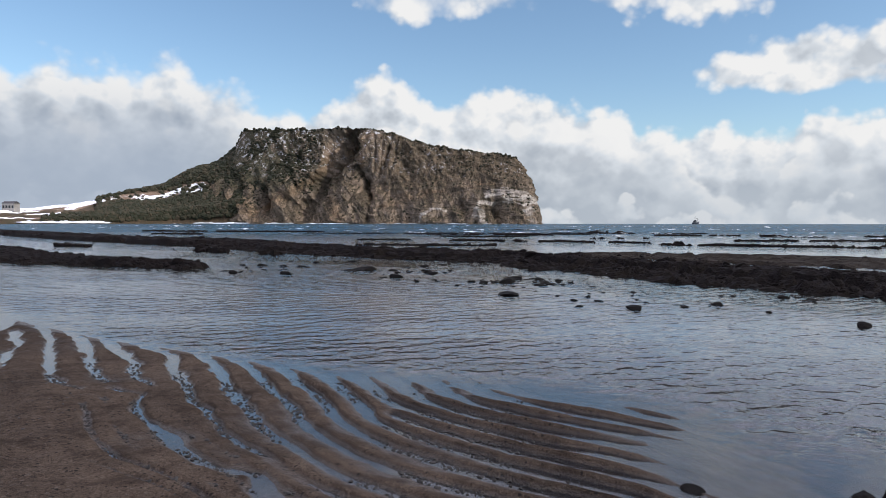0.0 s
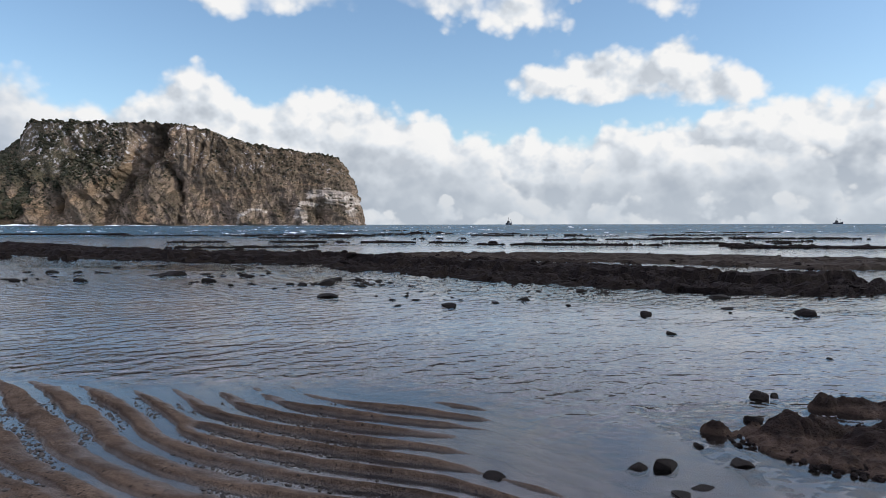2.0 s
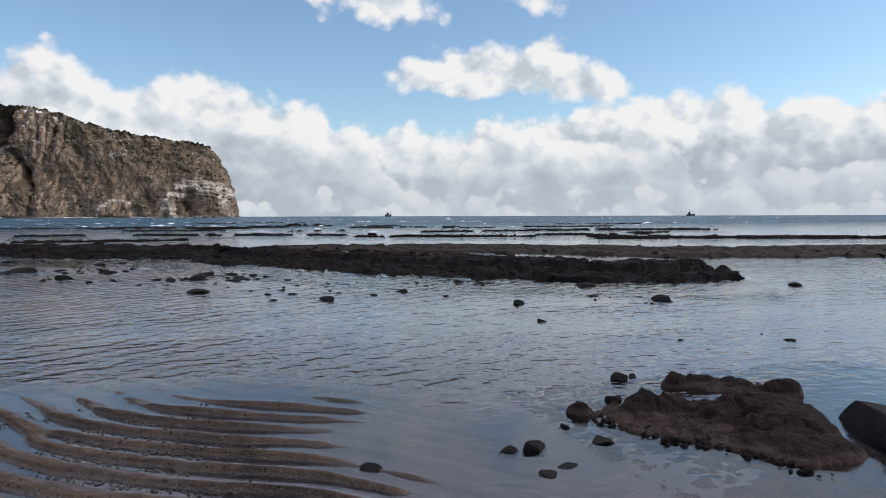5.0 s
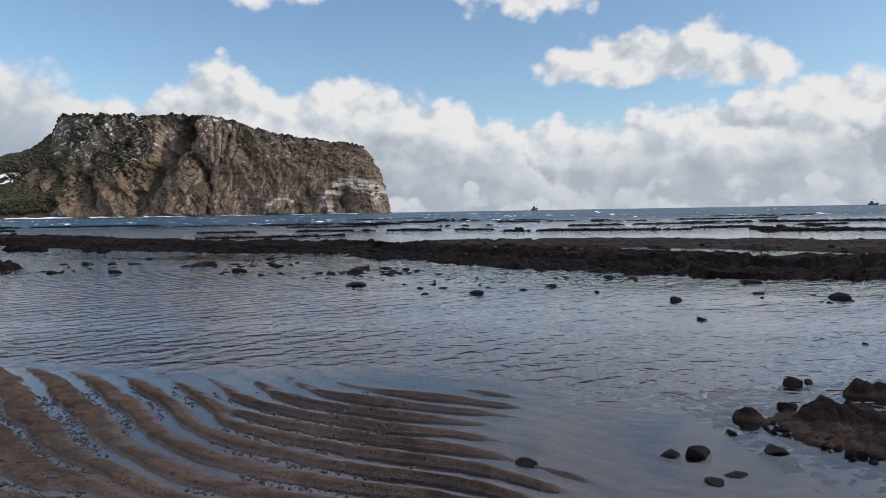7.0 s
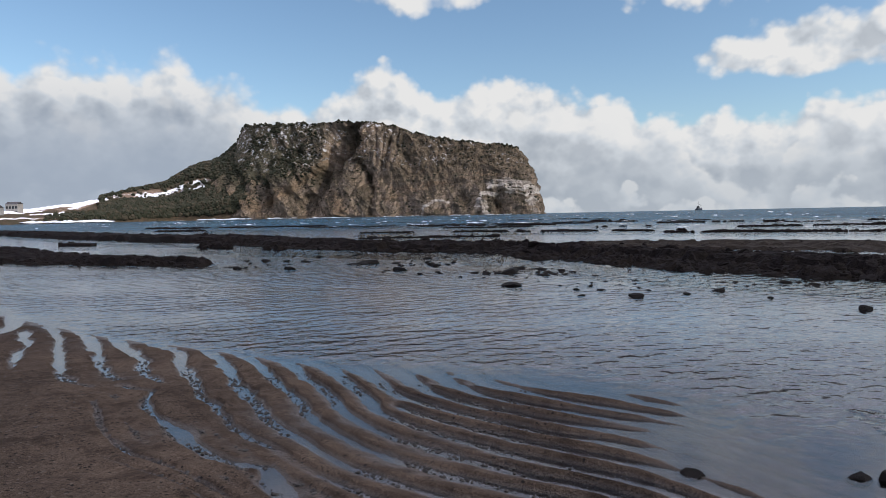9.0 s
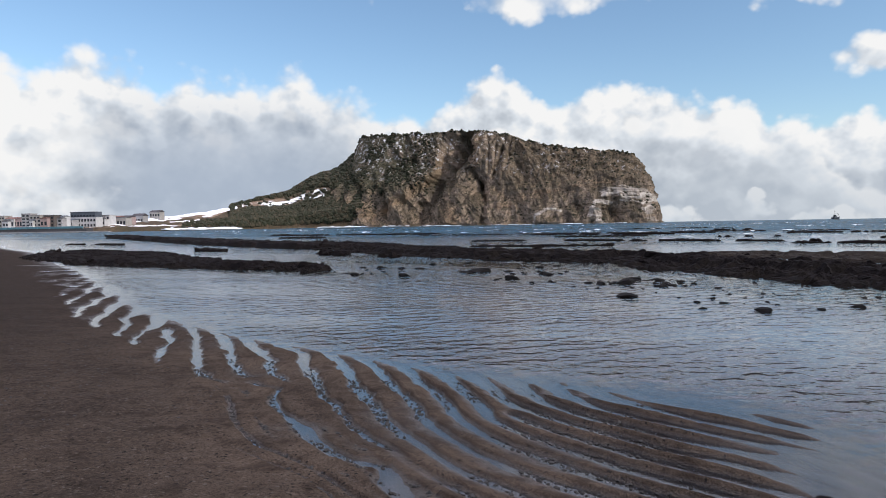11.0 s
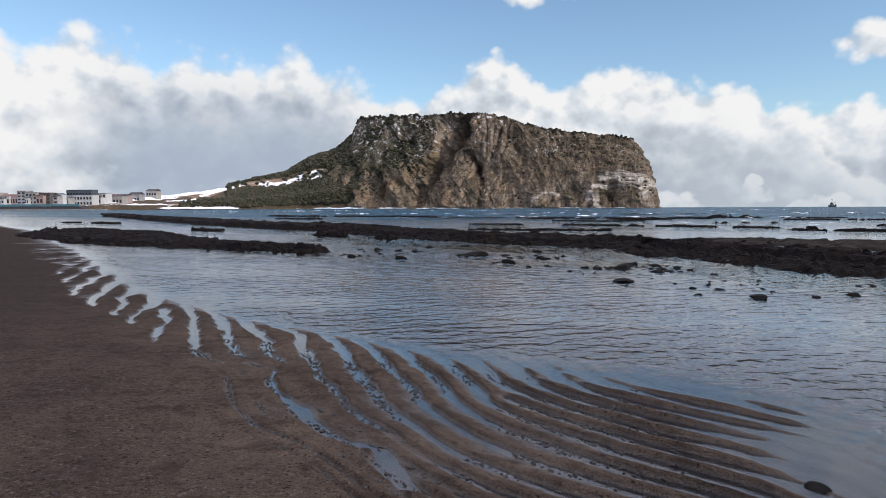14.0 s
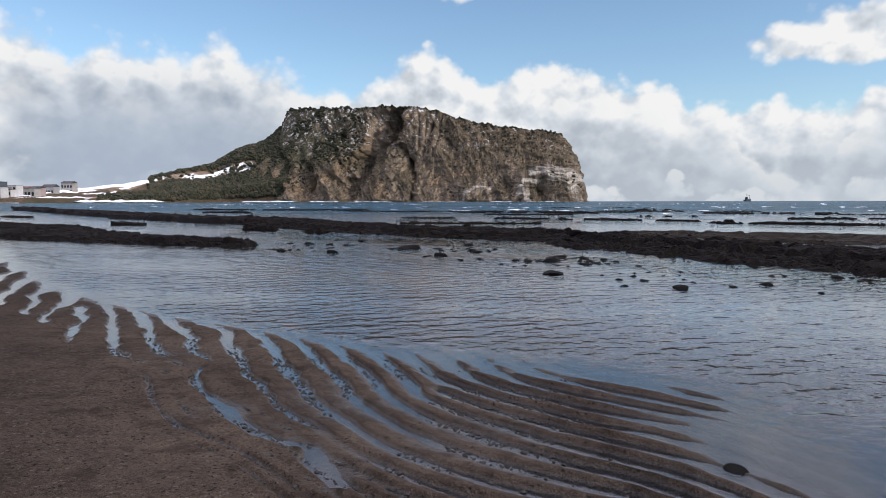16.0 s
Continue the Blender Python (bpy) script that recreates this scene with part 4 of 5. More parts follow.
def reef(line, widths, height, seed, step=0.12, label="long low ledge of dark weedy basalt standing in the water", apron=0.0, rough=1.0, broken=0.22, mat=None):
    """A ragged ledge along a line: flat-topped, broken, with a low rubble foot on its near side."""
    P, s = curve_points(line, step)
    P = P + 0.35 * np.stack([fbm(s * 0.35, 0 * s, 0, seed + 31, 3), fbm(s * 0.35, 0 * s, 0, seed + 33, 3)], -1)
    W = np.interp(np.linspace(0, 1, len(P)), np.linspace(0, 1, len(widths)), widths)
    tx, ty = np.gradient(P[:, 0]), np.gradient(P[:, 1])
    L = np.hypot(tx, ty)
    nx, ny = -ty / L, tx / L
    k = max(14, int((max(widths) * 2 + apron) / step))
    v = np.linspace(-1, 1, k)[:, None]
    off = np.where(v < 0, v * (W[None] + apron), v * W[None])
    X, Y = P[:, 0][None] + nx[None] * off, P[:, 1][None] + ny[None] * off
    f = 1.0 / max(0.5, height * 2)
    edge = 1 - np.abs(off) / W[None] + 0.8 * fbm(X * f * 0.5, Y * f * 0.5, 0, seed, 4)
    ends = np.minimum(sstep(0, 3 * W[0] + .5, s), sstep(0, 3 * W[-1] + .5, s[-1] - s))[None]
    gaps = sstep(-0.62, -0.30, fbm(s / (2.2 + 5 * height) * 0.6, 0 * s, 0, seed + 21, 3) + broken)[None]
    body = sstep(0.05, 0.26, edge * 0.8 + 0.2 - (1 - ends) * 0.7 - (1 - gaps) * 0.8) * sstep(0.0, 0.5, ends)
    ponds = sstep(-0.50, -0.22, fbm(X * 0.55, Y * 0.9, 0, seed + 51, 4))
    body = body * ponds
    crag = 1 - np.abs(fbm(X * f * 1.6, Y * f * 1.6, 0, seed + 5, 4)) * 2          # ridged, for cracked blocks
    lvl, crack = blocks(X + 0.1 * fbm(X * 2, Y * 2, 0, seed + 61, 2), Y, max(0.45, 3.2 * step), seed + 60)
    lv2, crack2 = blocks(X, Y, max(0.2, 1.9 * step), seed + 62)
    top = height * (0.80 + 0.22 * fbm(X * 0.35, Y * 0.35, 0, seed + 3, 3) + rough * (0.15 * lvl + 0.10 * lv2 + 0.12 * crag * 0.7 - 0.18 * sstep(0.10, 0.0, crack)))
    Z = -0.22 + (top + 0.22) * body + (0.14 * height + 0.02) * rough * fbm(X * f * 4, Y * f * 4, 0, seed + 7, 4, 0.5) * sstep(0, 0.3, body)
    if apron:
        low = sstep(-W[None] - apron, -W[None] * 0.5, off) * sstep(0, 1, ends)
        rub = (-0.045 + 0.13 * low) + 0.20 * fbm(X * 1.7, Y * 1.7, 0, seed + 9, 5, 0.6) + 0.07 * lvl + 0.07 * lv2 + 0.08 * fbm(X * 7, Y * 7, 0, seed + 11, 3)
        Z = np.maximum(Z, np.where(off < 0, rub * sstep(0.02, 0.3, low) - 0.22 * (1 - sstep(0.02, 0.3, low)), -1))
    rim = np.minimum(sstep(0, 0.06, (v + 1) / 2), sstep(0, 0.06, (1 - v) / 2))
    Z = Z * rim - 0.3 * (1 - rim)
    ob = tagged(new("reef"), label, "reef", "basalt reefs")
    part("ledge", grid_mesh("ledge", X, Y, Z, mat or REEF, smooth=False), ob)
    # loose blocks strewn over it and along its edges
    rs = np.random.RandomState(seed)
    size = min(0.42, 0.16 + 0.006 * float(P[:, 1].mean())) * (0.8 + height)
    want = int(min(520, 40 * s[-1] * (max(widths) + apron * 0.6) ** 0.5 / (size * 10)))
    pts, tries = [], 0
    while len(pts) < want and tries < want * 12:
        tries += 1
        a, b = rs.randint(0, Z.shape[0]), rs.randint(0, Z.shape[1])
        if -0.13 < Z[a, b] and rs.rand() < (1.0 if Z[a, b] < 0.10 else 0.10):
            pts.append((X[a, b], Y[a, b], Z[a, b], size * (0.35 + 0.9 * rs.rand() ** 2)))
    if pts:
        part("rubble", block_heap("rubble", pts, seed + 40), ob, "loose black blocks")["kind"] = "stuff"
    return ob


def block_heap(name, pts, seed):
    """Angular blocks of stone, joined."""
    rs = np.random.RandomState(seed)
    base = []
    for k in range(5):
        me = rock_mesh(400 + k, 0.6, 2)
        co = np.empty(len(me.vertices) * 3, np.float32)
        me.vertices.foreach_get("co", co)
        fa = np.empty(len(me.polygons) * 3, np.int32)
        me.polygons.foreach_get("vertices", fa)
        base.append((co.reshape(-1, 3).astype(float), fa.reshape(-1, 3)))
        bpy.data.meshes.remove(me)
    cs, fs, n0 = [], [], 0
    for x, y, z, w in pts:
        co, fa = base[rs.randint(5)]
        a = rs.rand() * 6.28
        q = co * np.array([0.55, 0.5, 0.2 + 0.2 * rs.rand()]) * w
        q = q @ np.array([[math.cos(a), -math.sin(a), 0], [math.sin(a), math.cos(a), 0], [0, 0, 1]])
        cs.append(q + (x, y, z - 0.08 * w))
        fs.append(fa + n0)
        n0 += len(co)
    return mesh_arrays(name, np.concatenate(cs), np.concatenate(fs), REEF, smooth=False)


reef([(-39.5, 40), (-33, 35.4), (-26.5, 30.7), (-21, 27), (-16, 24.6), (-13, 23.4), (-10.6, 22.6), (-9.4, 22.3)], (1.0, 2.3, 3.4, 3.0, 1.9, 0.8, 0.2), 0.24, 101, 0.13, apron=1.2)
reef([(1.0, 27.0), (4.4, 22.9), (7.2, 19.7), (9.5, 17.4), (11.3, 16.0), (12.7, 15.1), (13.8, 14.4)], (0.7, 0.85, 1.0, 1.05, 1.0, 0.9, 0.45), 0.38, 103, 0.08, apron=3.0, rough=0.6, label="broken black basalt ledge with a rubble foot in the pool", broken=0.15)
reef([(-28, 48.5), (-19, 45.5), (-11, 36), (-6, 32), (-1, 29.3), (1.8, 27.4), (4.0, 26.0)], (2.2, 2.6, 2.0, 1.8, 1.5, 1.2, 0.5), 0.38, 105, 0.15, apron=1.6)
reef([(-130, 146), (-90, 105), (-60, 78), (-40, 60), (-26, 49), (-16, 43)], (3, 3, 3, 2.6), 0.45, 107, 0.4)
reef([(1.5, 34.5), (7.3, 32), (12.5, 29), (16.5, 26), (19.5, 23.6), (24, 22), (34, 20.5), (50, 18)], (1.4, 3.2, 3.8, 3.8, 3.4, 3.2, 3.2), 0.13, 109, 0.17, apron=0.8, label="wide flat shelf of brown weedy rock barely above the water", mat=WEED)
for k, (x0, y0, x1, y1, w, h) in enumerate(((10.4, 13.9, 13.2, 12.9, 0.35, 0.10), (7.4, 14.9, 9.2, 13.8, 0.35, 0.09), (-62, 62, -50, 58, 1.2, 0.3), (-30, 41, -26, 39.5, 0.7, 0.3), (-18, 35, -14, 33.5, 0.9, 0.3), (-13, 32, -10.5, 31, 0.6, 0.3),
                                          (-14, 92, 6, 88, 1.0, 0.35), (-6, 60, 14, 52, 0.8, 0.25), (10, 50, 32, 40, 0.9, 0.25), (28, 66, 52, 58, 0.9, 0.3),
                                          (24, 40, 50, 30, 1.2, 0.3), (-70, 120, -30, 108, 1.5, 0.4), (12, 118, 22, 116, 1.1, 0.5), (-50, 88, -38, 84, 1.3, 0.4))):
    mx, my = (x0 + x1) / 2, (y0 + y1) / 2 + 0.6
    reef([(x0, y0), (mx, my), (x1, y1)], (w * 0.5, w, w * 0.4), h if y0 < 36 else h * 0.55, 121 + 3 * k, 0.14 if y0 < 50 else 0.3, label="narrow rock strip just above the water", broken=-0.3)

_r = np.random.RandomState(303)
for k in range(16):
    y = 46 + 70 * _r.rand() ** 1.3
    x = y * math.tan(radians(-14 + 54 * _r.rand()))
    ln = (2 + 7 * _r.rand()) * y / 60
    reef([(x - ln, y + 0.5 * _r.randn()), (x, y + 0.6 * _r.randn()), (x + ln, y + 0.5 * _r.randn())], (0.25, 0.5 + 0.4 * _r.rand(), 0.2), 0.06 + 0.09 * _r.rand(), 700 + 5 * k, 0.2, label="low dark rock strip awash in the surf", broken=-0.25)


# ---- loose rocks ----
ROCKS = [rock_mesh(200 + i, 0.45 + 0.25 * (i % 3) / 2) for i in range(9)]
_rs = np.random.RandomState(5)


def rock(x, y, w, h=None, turn=None, which=None, label="small black basalt rock in the shallow pool"):
    """w: width in metres, h: height above the water."""
    me = ROCKS[which if which is not None else _rs.randint(len(ROCKS))]
    h = (h or w * 0.35) * 0.8
    ob = new("rock", me)
    ob.matrix_world = pose(x, y, -h * 0.05, 0, 0, turn if turn is not None else _rs.rand() * 360) @ Matrix.Diagonal((w * 0.58, w * 0.58, h * 0.95, 1))
    return tagged(ob, label, "rock", "rocks in the pool")


for x, y, w, h in ((0.38, 14.75, 0.50, 0.16), (2.58, 12.65, 0.30, 0.09), (0.22, 17.9, 0.55, 0.2), (-4.46, 21.8, 0.8, 0.22), (-2.9, 19.15, 0.42, 0.14), (5.63, 11.0, 0.23, 0.1),
                   (5.08, 9.1, 0.15, 0.06), (8.31, 10.6, 0.40, 0.13), (5.99, 7.2, 0.11, 0.03), (7.27, 6.75, 0.16, 0.05), (12.6, 11.8, 0.38, 0.09), (8.3, 13.3, 0.7, 0.12),
                   (5.93, 14.9, 0.28, 0.1), (4.21, 13.5, 0.26, 0.1), (2.08, 13.8, 0.2, 0.06), (3.54, 13.1, 0.2, 0.06), (4.76, 12.4, 0.14, 0.04), (1.62, 12.9, 0.15, 0.05),
                   (7.39, 11.5, 0.24, 0.06), (-6.37, 19.9, 0.4, 0.12)):
    rock(x, y, w, h)
for cx, cy, rx, ry, k, big in ((0.6, 18.0, 1.3, 1.2, 16, 0.4), (-3.4, 21.5, 2.0, 1.5, 18, 0.45), (3.4, 14.6, 2.2, 1.5, 14, 0.22), (6.0, 14.8, 1.4, 0.9, 12, 0.25), (8.0, 10.9, 1.0, 1.0, 8, 0.18),
                               (-8.5, 20.8, 2.0, 1.0, 10, 0.35), (-1.0, 19.0, 2.6, 2.0, 14, 0.25), (1.5, 16.5, 2.6, 1.6, 12, 0.2), (-6, 24, 4, 3, 16, 0.5), (7.2, 6.9, .5, .4, 3, 0.08)):
    for _ in range(int(k * 2.0)):
        a, r = _rs.rand() * 6.28, math.sqrt(_rs.rand())
        w = big * (0.18 + 0.65 * _rs.rand() ** 2.2)
        rock(cx + rx * r * math.cos(a), cy + ry * r * math.sin(a), w, w * (0.15 + 0.2 * _rs.rand()))

NEAR = "wet black basalt boulder standing in clear shallow water"
rock(1.49, 4.33, 0.13, 0.045, -25, 5, NEAR)
rock(2.585, 4.34, 0.19, 0.10, 10, 0, NEAR)
rock(2.40, 4.34, 0.13, 0.055, 20, 4, NEAR)
rock(4.19, 5.76, 0.18, 0.085, 0, 1, NEAR)
rock(4.33, 5.78, 0.08, 0.05, 20, 5, NEAR)
rock(3.70, 5.15, 0.14, 0.06, -20, 6, NEAR)
rock(2.99, 4.67, 0.09, 0.03, 100, 5, NEAR)
rock(3.26, 4.63, 0.07, 0.03, 40, 2, NEAR)
rock(3.09, 4.29, 0.16, 0.06, 10, 3, NEAR)
rock(5.12, 3.72, 1.05, 0.30, 20, 7, "large dark rounded boulder beside the rock ledge")
rock(2.47, 3.92, 0.14, 0.03, 80, 3, "small flat reddish-brown stone just breaking the surface")
rock(2.62, 3.98, 0.14, 0.012, -10, 8, "small flat stone just breaking the surface")


# ---- the flat ledge beside the shore ----
def inside(P, x, y):
    """Distance in from the edge of a closed outline, minus outside it."""
    d = np.abs(polyline_side(P + P[:1], x, y)[0])
    odd = np.zeros(np.shape(x), bool)
    for (ax, ay), (bx, by) in zip(P, P[1:] + P[:1]):
        cross = ((ay > y) != (by > y)) & (x < (bx - ax) * (y - ay) / (by - ay + 1e-9) + ax)
        odd ^= cross
    return np.where(odd, d, -d)


SHELF = [(3.24, 4.96), (3.28, 4.6), (3.42, 4.3), (3.64, 4.05), (3.70, 3.82), (3.86, 3.6), (3.98, 3.45), (4.2, 3.32), (4.38, 3.5), (4.55, 3.82), (4.80, 4.12), (5.06, 4.38), (5.14, 4.62), (4.9, 4.78), (4.5, 4.86), (4.15, 4.98), (3.7, 5.05)]
SHELF_BACK = [(4.36, 5.40), (4.45, 5.24), (4.60, 5.06), (4.80, 4.94), (5.10, 4.86), (5.28, 4.95), (5.24, 5.2), (5.0, 5.45), (4.65, 5.52)]


def rock_ledge():
    gx, gy = np.arange(3.0, 7.0, 0.014), np.arange(2.3, 5.9, 0.014)
    X, Y = np.meshgrid(gx, gy)
    x = X + 0.07 * fbm(X * 3, Y * 3, 0, 301, 4)
    y = Y + 0.07 * fbm(X * 3, Y * 3, 0, 303, 4)
    shelf = inside(SHELF, x, y) + 0.05 * fbm(X * 6, Y * 6, 0, 305, 3)
    back = inside(SHELF_BACK, x, y) + 0.03 * fbm(X * 6, Y * 6, 0, 306, 3)
    Z = -0.25 + 0.275 * sstep(-0.06, 0.07, shelf) + 0.02 * sstep(0.05, 0.3, shelf)
    Z = np.maximum(Z, -0.25 + 0.29 * sstep(-0.05, 0.06, back) + 0.02 * sstep(0.05, 0.15, back))
    for cx, cy, rx, ry, a, h, flat in ((3.83, 4.74, 0.36, 0.19, -8, 0.150, 0.6), (4.40, 4.36, 0.46, 0.24, -14, 0.165, 0.45), (4.22, 3.76, 0.44, 0.30, -38, 0.10, 0.6), (4.46, 4.08, 0.44, 0.32, 40, 0.16, 0.4),
                               (3.31, 4.94, 0.11, 0.075, -10, 0.085, 0.6), (5.16, 4.82, 0.19, 0.10, -8, 0.14, 0.5), (4.46, 5.36, 0.13, 0.09, -20, 0.12, 0.5), (4.68, 5.30, 0.20, 0.12, -20, 0.10, 0.6), (4.98, 5.06, 0.13, 0.10, 0, 0.10, 0.6)):
        ca, sa = math.cos(radians(a)), math.sin(radians(a))
        u, v = ((x - cx) * ca + (y - cy) * sa) / rx, (-(x - cx) * sa + (y - cy) * ca) / ry
        r = np.sqrt(u * u + v * v) + 0.18 * fbm(X * 4, Y * 4, 0, 307, 4)
        Z = np.maximum(Z, -0.05 + (h + 0.05) * np.clip(1.12 - r ** 2, 0, 1) ** flat)
    up = sstep(-0.2, 0.0, Z)
    lvl, crack = blocks(X + 0.03 * fbm(X * 8, Y * 8, 0, 315, 2), Y, 0.11, 316)
    Z = Z + up * (0.012 * lvl - 0.010 * sstep(0.02, 0.0, crack)) * sstep(0.13, 0.05, Z)
    Z = Z + (0.035 * fbm(X * 3, Y * 3, 0, 309, 4) + 0.030 * fbm(X * 12, Y * 12, 0, 311, 4, 0.65) - 0.040 * sstep(0.16, 0.0, np.abs(fbm(X * 4, Y * 7, 0, 313, 3)))) * up
    return grid_mesh("rock_ledge", X, Y, Z, LEDGE)


ledge = tagged(new("rock_ledge"), "low rounded brown basalt ledge with loose stones along its foot", "rock ledge")
part("ledge", rock_ledge(), ledge)
_q = np.random.RandomState(66)
_pts = []
for (x0, y0), (x1, y1), k in (((3.30, 4.72), (3.38, 4.32), 22), ((3.42, 4.28), (3.66, 4.04), 34), ((3.66, 4.12), (3.86, 3.66), 40), ((3.86, 3.62), (3.96, 3.36), 18), ((3.5, 4.5), (4.0, 4.15), 46), ((4.15, 4.9), (4.9, 4.72), 16)):
    for _ in range(k):
        f = _q.rand()
        _pts.append((x0 + (x1 - x0) * f + _q.randn() * 0.05, y0 + (y1 - y0) * f + _q.randn() * 0.06, 0.0 + 0.02 * _q.rand(), 0.018 + 0.055 * _q.rand() ** 2))
part("rubble", block_heap("rubble", _pts, 67), ledge, "small loose stones")["kind"] = "stuff"


# ---- grit in the hollows ----
_p, _s = pebbles()
tagged(new("grit", clumps("grit", _p, _s, GRIT, 93, 0.7)), "dark wet grit and small stones in the sand hollows", "pebbles", kind="stuff")


def beach_stones():
    rs = np.random.RandomState(95)
    x, y = -16 + 17 * rs.rand(9000), 2.8 + 13 * rs.rand(9000) ** 1.4
    db = -polyline_side(BERM, x, y)[0]
    keep = np.nonzero((db > 0.1) & (fbm(x * 0.5, y * 0.5, 0, 96, 3) + 0.5 * rs.rand(9000) > 0.1))[0][:2600]
    return np.stack([x[keep], y[keep], ground_height(x[keep], y[keep]) + 0.002], -1), rs.uniform(0.004, 0.011, len(keep))


_p, _s = beach_stones()
tagged(new("beach_pebbles", clumps("beach_pebbles", _p, _s, GRIT, 97, 0.6)), "scattered small pebbles and grit on the sand", "pebbles", kind="stuff")


# ---- breaking waves and surf ----
def foam_strip(name, line, width, height, seed, label, thick=0.75):
    """A ragged bank of white water along a line, thinning at its ends and edges."""
    step = max(0.25, width / 6)
    P, s = curve_points(line, step)
    tx, ty = np.gradient(P[:, 0]), np.gradient(P[:, 1])
    L = np.hypot(tx, ty)
    v = np.linspace(-1, 1, 11)[:, None]
    w = width * (0.55 + 0.9 * vnoise(s / (6 * width), 0 * s, 0, seed))[None]
    X = P[:, 0][None] - (ty / L)[None] * v * w
    Y = P[:, 1][None] + (tx / L)[None] * v * w
    lump = vnoise(s / (2.5 * width), v * 2 + 0 * s, 0, seed + 1)
    Z = 0.03 + height * (1 - v ** 2) ** 1.5 * (0.3 + 0.9 * lump)
    ends = np.minimum(sstep(0, 0.12, s / s[-1]), sstep(0, 0.12, 1 - s / s[-1]))[None]
    T = thick * ends * (1 - np.abs(v) ** 2) * (0.5 + 0.9 * vnoise(s / (8 * width), v * 0.7 + 0 * s, 0, seed + 2))
    me = grid_mesh(name, X, Y, Z * (0.3 + 0.7 * ends), FOAM)
    a = me.attributes.new("thick", "FLOAT", "POINT")
    a.data.foreach_set("value", T.astype(np.float32).ravel())
    return tagged(new(name, me), label, "foam", "white water")


rs_ = np.random.RandomState(77)
for y0, az0, az1, cnt, wd_, ht in ((50, 2, 40, 9, 0.14, 0.04), (60, -8, 40, 14, 0.18, 0.05), (78, -10, 40, 16, 0.26, 0.1), (104, -24, 42, 16, 0.38, 0.2), (150, -36, 42, 14, 0.55, 0.35), (250, -40, 42, 9, 0.9, 0.6)):
    for _ in range(cnt):
        a = radians(az0 + (az1 - az0) * rs_.rand())
        y = y0 * (0.88 + 0.26 * rs_.rand())
        x = y * math.tan(a)
        ln = y0 * (0.07 + 0.34 * rs_.rand() ** 1.5)
        foam_strip("breaking_wave", [(x - ln, y + 0.02 * ln), (x - ln * 0.3, y - 0.015 * y0 * rs_.rand()), (x + ln * 0.4, y), (x + ln, y + 0.02 * y0 * rs_.rand())], wd_ * (0.6 + 0.6 * rs_.rand()), ht, int(rs_.randint(999)), "white crest of a breaking wave on the sea", 0.28 if y0 < 140 else 0.26)
# surf along the foot of the cliffs and the bay
foam_strip("surf", [(x * land_shore(x) / 1200, float(land_shore(x)) - 3) for x in (-965, -900, -850, -800, -750)], 5.0, 4.5, 501, "thick white surf breaking along the bay shore", 1.3)
foam_strip("surf", [(-745, 1060), (-700, 1115), (-640, 1163), (-600, 1180)], 2.0, 1.4, 502, "thin white surf line at the foot of the wood", 0.8)
foam_strip("surf", [(-610, 1185), (-560, 1184), (-510, 1176), (-470, 1172)], 3.0, 2.8, 503, "white surf at the foot of the cliff", 1.0)
foam_strip("surf", [(-455, 1172), (-420, 1174), (-395, 1176)], 2.5, 2.2, 504, "white surf at the foot of the cliff", 1.0)
foam_strip("surf", [(-385, 1174), (-330, 1168), (-290, 1164)], 2.2, 1.6, 505, "white surf at the foot of the cliff", 0.8)
foam_strip("surf", [(-280, 1163), (-200, 1166), (-120, 1162), (-30, 1168), (25, 1182)], 1.8, 1.0, 506, "broken white surf at the foot of the cliff", 0.55)


# ---- fishing boats on the horizon ----
HULL = mat_plain("dark_blue_hull_paint", (0.018, 0.024, 0.035), 0.5, 0.3, 0.5)
HOUSE = mat_plain("grey_boat_paint", (0.045, 0.05, 0.056), 0.5, 0.25, 0.5)
STEEL = mat_plain("rusty_steel", (0.05, 0.045, 0.042), 0.5, 0.3, 0.5, 0.6)


def solid(fn):
    bm = bmesh.new()
    fn(bm)
    bmesh.ops.recalc_face_normals(bm, faces=bm.faces)
    return bm


def hull_shape(bm):
    rings = []
    for i in range(13):
        t = i / 12
        x = -12 + 24 * t
        wd = 3.1 * (1 - max(0, (t - 0.6) / 0.4) ** 2.2) * (0.85 + 0.15 * min(1, t / 0.15)) + 0.05
        sh = 3.2 + 2.6 * max(0, (t - 0.45) / 0.55) ** 2 + 0.6 * max(0, (0.25 - t) / 0.25)
        rings.append([bm.verts.new(p) for p in ((x - 0.6 * t, -wd * 0.55, -0.8), (x, -wd, 1.2), (x + 0.5 * t, -wd * 1.03, sh), (x + 0.5 * t, wd * 1.03, sh), (x, wd, 1.2), (x - 0.6 * t, wd * 0.55, -0.8))])
    for a, b in zip(rings[:-1], rings[1:]):
        for k in range(6):
            bm.faces.new((a[k], a[(k + 1) % 6], b[(k + 1) % 6], b[k]))
    bm.faces.new(rings[0])
    bm.faces.new(rings[-1][::-1])


def rod(p, q, r):
    bm = bmesh.new()
    d = Vector(q) - Vector(p)
    bmesh.ops.create_cone(bm, cap_ends=True, segments=8, radius1=r, radius2=r * 0.7, depth=d.length)
    bm.transform(Matrix.Translation((Vector(p) + Vector(q)) / 2) @ d.to_track_quat("Z", "Y").to_matrix().to_4x4())
    return bm


